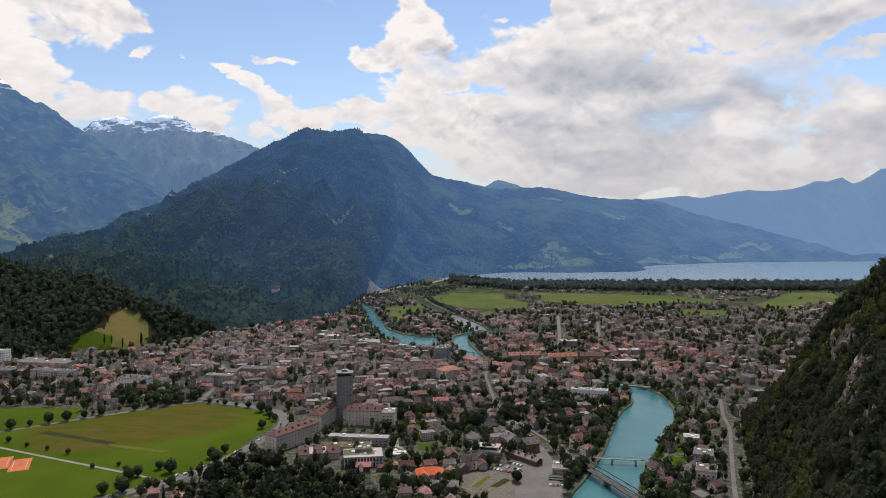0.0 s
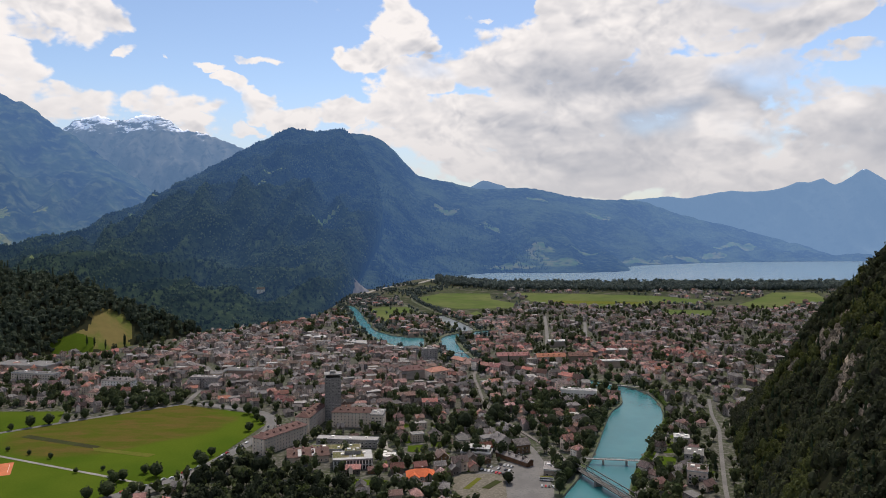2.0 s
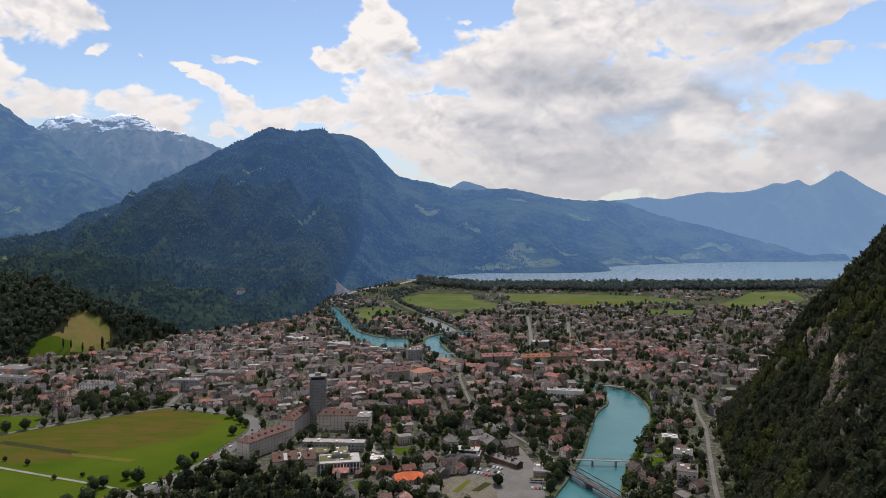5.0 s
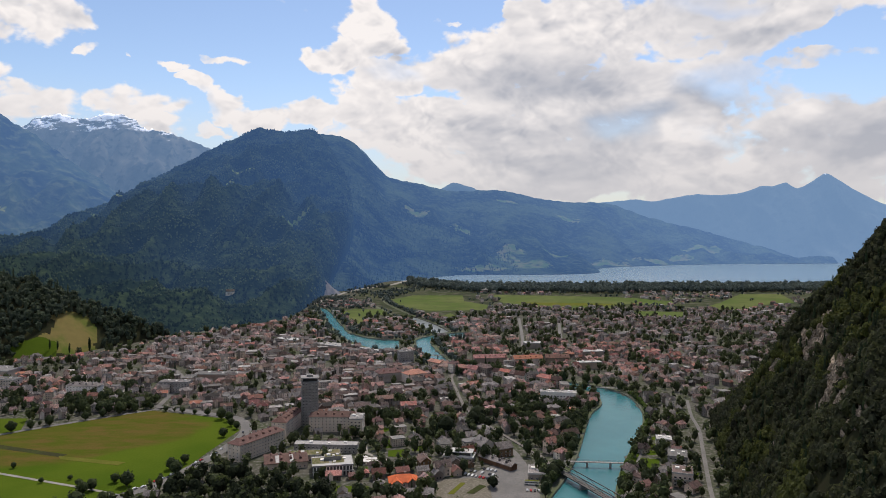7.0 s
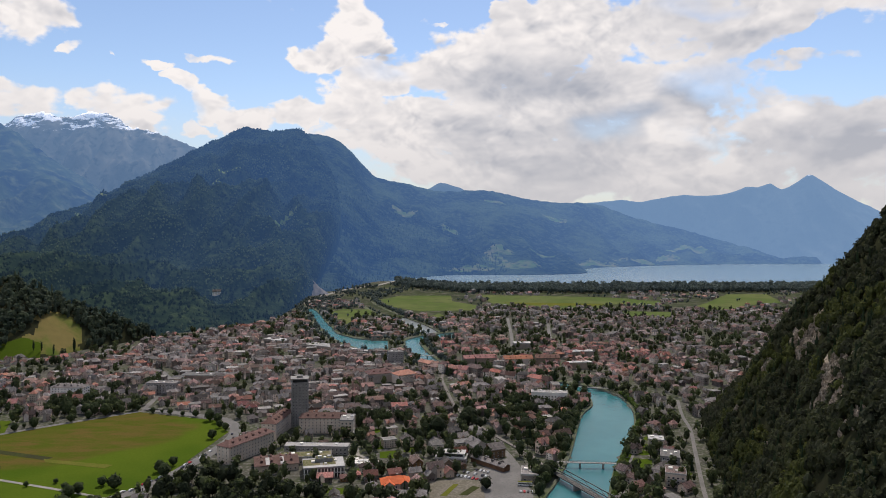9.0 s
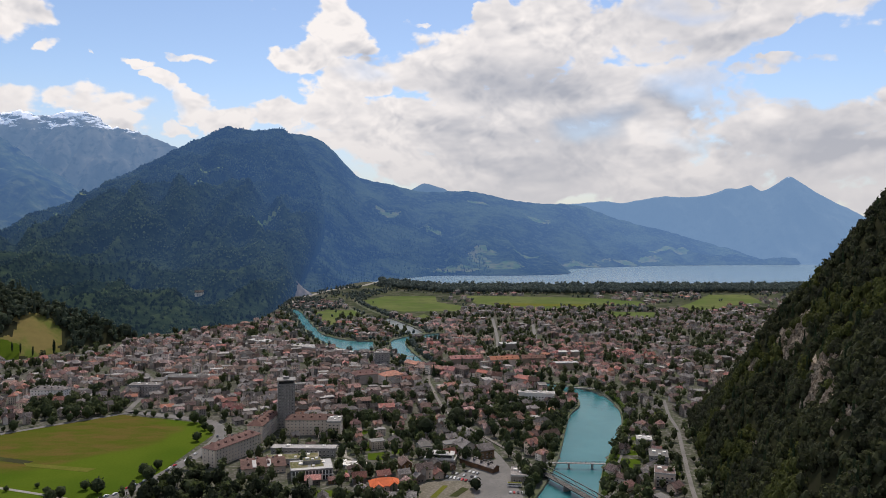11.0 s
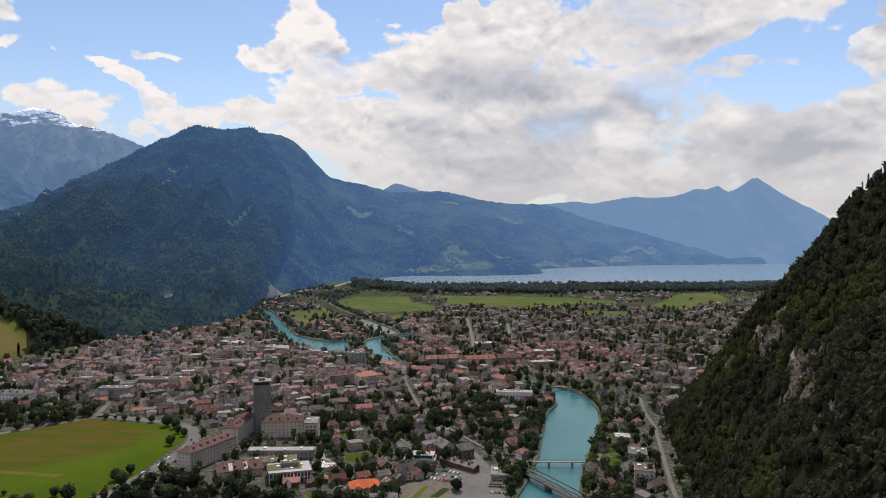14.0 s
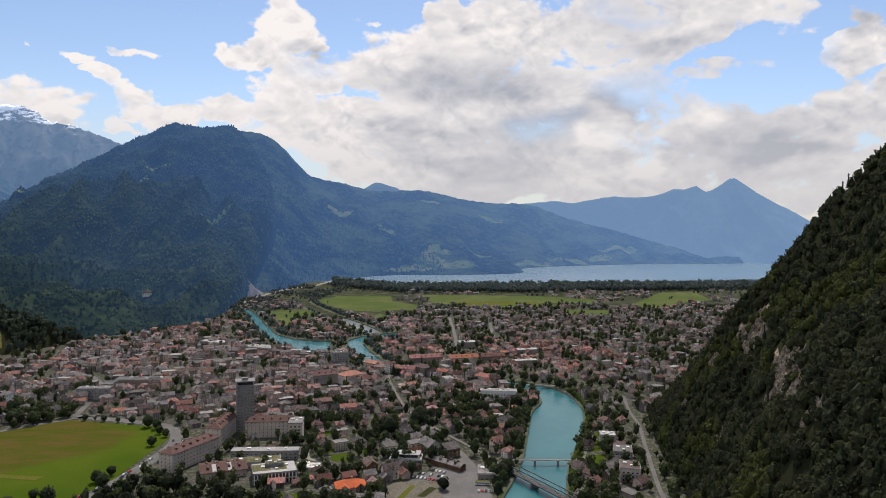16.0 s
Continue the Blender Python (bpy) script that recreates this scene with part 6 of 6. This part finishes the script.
def far_town():
    items, rs = [], random.Random(44)
    for shape, k, slot in FAR_HOUSES:
        got = [h for h in FAR if KINDS[h[0]] == k and h[1] == slot]
        if got:
            items.append((shape, [(h[2], h[3], 0) for h in got], [h[4] for h in got], [(h[5] * rs.uniform(0.7, 1.15), h[5] * rs.uniform(0.75, 1.1), h[5] * rs.uniform(0.72, 1.25)) for h in got]))
    tagged(batch("town_houses", items, [M_WALL, *M_ROOFS, M_GLASS]), "many small town houses with tiled roofs", "houses", kind="stuff")


far_town()

def house_proto(k, slot, timber):
    w, d, h, rise, kind = KINDS[k]
    ob = new("house")
    v, f = wall_geo(w, d, h, rise, kind)
    mesh_ob("wall", v, f, M_WOOD if timber else M_WALLO, ob)
    v, f = roof_geo(w, d, h, rise, kind, 1.4)
    roof_ob = mesh_ob("roof", v, f, M_ROOFO[slot - 1], ob)
    if kind != "flat":
        v = box_verts(w * 0.18, w * 0.18 + 0.9, d * 0.1, d * 0.1 + 0.8, h, h + rise + 1.0)
        v += box_verts(w * 0.18 - 0.1, w * 0.18 + 1.0, d * 0.1 - 0.1, d * 0.1 + 0.9, h + rise + 1.0, h + rise + 1.15)
        mesh_ob("chimney", v, box_faces(0) + box_faces(8), M_CONCRETE, roof_ob)
    if k in (0, 1, 5):
        deck = mesh_ob("balcony", box_verts(-w * 0.36, w * 0.36, -d / 2 - 1.3, -d / 2, 2.8, 3.0), box_faces(0), M_WOOD, ob)
        mesh_ob("railing", box_verts(-w * 0.36, w * 0.36, -d / 2 - 1.3, -d / 2 - 1.2, 3.0, 3.9), box_faces(0), M_WOOD, deck)
    add_windows(ob, window_slots(w, d, h, 4.6, 3.0), PANE)
    roof = ("red clay tile roof", "brown tile roof", "grey slate roof", "flat gravel roof")[slot - 1]
    return tagged(ob, "%s house with a %s" % ("dark timber" if timber else "pale rendered", roof), "house", "houses of the town")


def near_town():
    protos = {}
    for i, (k, slot, x, y, turn, s) in enumerate(NEAR):
        timber = k in (0, 5) and slot == 2 and i % 2 == 0
        m = pose(x, y, 0, 0, 0, math.degrees(turn)) @ Matrix.Diagonal((s, s, s, 1))
        key = (k, slot, timber)
        if key in protos:
            copy_thing(protos[key], m)
        else:
            protos[key] = house_proto(*key)
            protos[key].matrix_basis = m
            bpy.context.view_layer.update()


near_town()


# ---- woods and town trees ----
def plant():
    rng = random.Random(3)
    # steep slope
    pts, pts2 = [], []
    while len(pts) < 7200:
        y = rng.uniform(230, 980)
        v = rng.random() ** 1.25 * 330
        x = float(np.interp(y, FOOT_Y, FOOT_X)) + v
        z = slope_z(x, y)
        if is_rocky(x, y, z) and rng.random() < 0.88:
            continue
        (pts if rng.random() < 0.85 else pts2).append((x, y, z - 0.8))
    # the nearest part of the slope is seen steeply, so its wood is planted closer
    for _ in range(1300):
        y = rng.uniform(225, 430)
        x = float(np.interp(y, FOOT_Y, FOOT_X)) + rng.random() * 190
        z = slope_z(x, y)
        if not is_rocky(x, y, z):
            pts.append((x, y, z - 0.8))
    rocks = []
    for _ in range(9000):
        y = rng.uniform(340, 660)
        x = float(np.interp(y, FOOT_Y, FOOT_X)) + rng.uniform(10, 120)
        z = slope_z(x, y)
        if is_rocky(x, y, z) and len(rocks) < 520:
            rocks.append((x, y, z - 2.5))
    sc = np.array([(rng.uniform(0.9, 2.8), rng.uniform(1.0, 3.2), rng.uniform(2.0, 7.0)) for _ in rocks])
    crag = Shape(*core(1.0, 0.6, 0.0, False, 77, 7, 4))
    crag2 = Shape(*core(1.0, 0.6, 0.0, False, 78, 6, 3))
    h = len(rocks) // 2
    tagged(batch("cliff_rocks", [(crag, rocks[:h], [rng.uniform(0, 6) for _ in rocks[:h]], sc[:h]), (crag2, rocks[h:], [rng.uniform(0, 6) for _ in rocks[h:]], sc[h:])], [M_ROCK]), "weathered pale limestone crags on the slope", "rocks", kind="stuff")
    # patches chosen by noise get the leaf colour painted as sunlit
    light = [p for p in pts if noise.noise(Vector((p[0] * 0.018, p[1] * 0.018, p[2] * 0.018))) > 0.16]
    pts = [p for p in pts if noise.noise(Vector((p[0] * 0.018, p[1] * 0.018, p[2] * 0.018))) <= 0.16]
    forest("slope_light_woods", light, [M_SUNLITLEAF, M_BARK], "patches of slope forest with leaves coloured lighter as if sunlit", SLOPE_B, (0.6, 1.1), (0.9, 1.3), 11)
    forest("slope_woods", pts, [M_SLOPELEAF, M_BARK], "dense dark mixed forest on the steep slope", SLOPE_B, (0.6, 1.1), (0.9, 1.3), 1)
    forest("slope_conifers", pts2, [M_CONIFER, M_BARK], "dark conifers among the forest on the slope", CONES_LOW, (0.5, 0.85), (0.9, 1.2), 2)
    # hill beside the town
    def clear(p):
        return ~inside(p[:, 0], p[:, 1], GLADE)
    forest("hill_woods", spread(HILL, 2600, 4, (4, None), clear) - (0, 0, 0.5), [M_HAZEDHILL, M_BARK], "dark woods covering the low hill", BROAD_LOW * 3 + CONES_LOW[:1], (0.9, 1.5), (0.9, 1.2), 3)
    # middle mountain: denser low down
    def off_alps(p):
        return ~np.any([((p[:, 0] - a) / ra) ** 2 + ((p[:, 1] - b) / r2) ** 2 < 1 for a, b, ra, r2, *_ in ALPS], axis=0)
    low = spread(MID, 17500, 5, (40, None), off_alps)
    up = spread(MID, 8500, 6, (4, 50), off_alps)
    # these woods glow with the same painted haze as the mountain under them
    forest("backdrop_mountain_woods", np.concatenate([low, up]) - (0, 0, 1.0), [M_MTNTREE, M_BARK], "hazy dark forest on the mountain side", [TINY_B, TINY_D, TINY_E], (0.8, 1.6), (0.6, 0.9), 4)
    def near_flank(p):
        return (p[:, 1] < 3700) & (p[:, 0] < 500)
    # ridge trees carry the haze glow too
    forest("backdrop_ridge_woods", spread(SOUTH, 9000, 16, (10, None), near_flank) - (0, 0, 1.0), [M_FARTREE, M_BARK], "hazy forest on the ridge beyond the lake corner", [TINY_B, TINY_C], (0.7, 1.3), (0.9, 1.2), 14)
    # strip of wood along the lake
    strip = []
    while len(strip) < 3200:
        x = rng.uniform(20, 1700)
        sy = float(np.interp(x, [p[0] for p in SHORE], [p[1] for p in SHORE]))
        strip.append((x, sy - 8 - rng.random() * (225 + 60 * noise.noise(Vector((x * 0.004, 0, 7)))), 0))
    forest("lakeside_woods", strip, [M_HAZEDBELT, M_BARK], "belt of dark trees along the lake shore", BELT_B, (1.1, 1.9), (0.9, 1.2), 5)
    # hedges and single trees on the plain
    hedge = []
    while len(hedge) < 900:
        x, y = rng.uniform(-150, 1600), rng.uniform(1600, 2200)
        if noise.noise(Vector((x * 0.007, y * 0.035, 4.0))) > 0.3 and not (y < 1790 and x < 0):
            hedge.append((x, y, 0))
    wood = [(-215, 1780), (-200, 2300), (-60, 2430), (70, 2430), (60, 2180), (-30, 1960), (-110, 1720)]
    while len(hedge) < 1400:
        x, y = rng.uniform(-220, 80), rng.uniform(1700, 2440)
        if inside([x], [y], wood)[0] and noise.noise(Vector((x * 0.012, y * 0.008, 6.0))) > -0.05:
            hedge.append((x, y, 0))
    for i in range(420):
        t = rng.random()
        hedge.append((-230 + 100 * t + rng.gauss(0, 22) + (60 if i % 2 else -10), 1960 - 620 * t + rng.gauss(0, 20), 0))
    for line, off, count in ((CANAL_R, -10.0, 150), (CANAL_L, 9.0, 60), (LEFT_BANK[11:], 9.0, 60), (RIGHT_BANK[11:], -9.0, 70), (UPPER_L, 9.0, 40), (UPPER_R, -10.0, 220)):
        c = curve_through(line, 6)
        n = normals2(c)
        for _ in range(count):
            i = rng.randrange(len(c))
            q = c[i] + n[i] * off * rng.uniform(0.6, 1.8)
            hedge.append((q[0], q[1], 0))
    hedge = [h for h in hedge if not on_field(h[0], h[1]) or rng.random() < 0.06]
    hedge = [h for h in hedge if not any(inside([h[0]], [h[1]], w)[0] for w in WATERS)]
    forest("hedge_trees", hedge, [M_HAZEDBELT, M_BARK], "scattered trees and hedges among the farm fields", BROAD_LOW, (0.45, 1.0), (0.8, 1.1), 9)
    # garden trees in the town
    g, c = [], []
    while len(g) < 4900:
        x, y = rng.uniform(-960, 1400), rng.uniform(470, 1760)
        if rng.random() > 0.9 - 0.4 * (y > 900) or not inside([x], [y], TOWN)[0] or not is_free(x, y, 2) or (inside([x], [y], CENTRE)[0] and rng.random() < 0.35):
            continue
        (c if rng.random() < 0.035 else g).append((x, y, 0))
    big = []
    while len(big) < 170:
        x, y = rng.uniform(-60, 190), rng.uniform(520, 860)
        if inside([x], [y], TOWN)[0] and is_free(x, y, 3):
            big.append((x, y, 0))
    while len(big) < 320:
        x, y = rng.uniform(-620, -300), rng.uniform(800, 960)
        if is_free(x, y, 3):
            big.append((x, y, 0))
    forest("big_garden_trees", big, [M_LEAFDARK, M_BARK], "tall dark garden trees by the river houses", BROAD, (0.75, 1.4), (0.9, 1.25), 12)
    forest("garden_trees", g, [M_GARDEN, M_BARK], "leafy garden trees between the houses", BROAD_LOW, (0.45, 1.2), (0.9, 1.3), 6)
    forest("garden_conifers", c, [M_CONIFER, M_BARK], "dark garden conifers between the houses", CONES_LOW, (0.5, 0.95), (0.8, 1.1), 7)
    # park of tall dark trees
    park = []
    while len(park) < 150:
        x, y = rng.uniform(-205, -60), rng.uniform(500, 640)
        if inside([x], [y], GROVE)[0]:
            park.append((x, y, 0))
    forest("park_trees", park[130:], [M_LEAF, M_BARK], "leafy green park trees by the promenade", BROAD, (0.8, 1.2), (0.9, 1.2), 18)
    forest("park_trees", park[:130], [M_PARKLEAF, M_BARK], "tall dark park trees by the promenade", BROAD, (0.85, 1.3), (1.0, 1.25), 8)


GLADE = [(-604, 1125), (-590, 1180), (-574, 1245), (-515, 1250), (-505, 1215), (-528, 1125)]
M_FARTREE = surface("hazy_ridge_trees", [(0.006, 0.011, 0.008), (0.055, 0.075, 0.03), (0.045, 0.06, 0.026)], 0.0048, 0.03, lo=0.42, hi=0.6, detail=7, rough=1.0, spec=0.0, vary=0.6, by="island", glow=HAZE_GLOW)
M_MTNTREE = surface("hazy_mountain_trees", [(0.012, 0.018, 0.012), (0.066, 0.086, 0.04), (0.045, 0.06, 0.03)], 0.007, 0.03, rough=1.0, spec=0.0, vary=0.45, by="island", lo=0.42, hi=0.58, detail=6, glow=HAZE_GLOW)
def tiny(cone, seed):
    v, f = core(3.6 if not cone else 2.8, 4.0 if not cone else 6.5, 0.0, cone, seed, 5, 2)
    return Shape(v, f)
TINY_B, TINY_C, TINY_D, TINY_E = tiny(False, 41), tiny(True, 42), tiny(False, 43), tiny(False, 44)
plant()
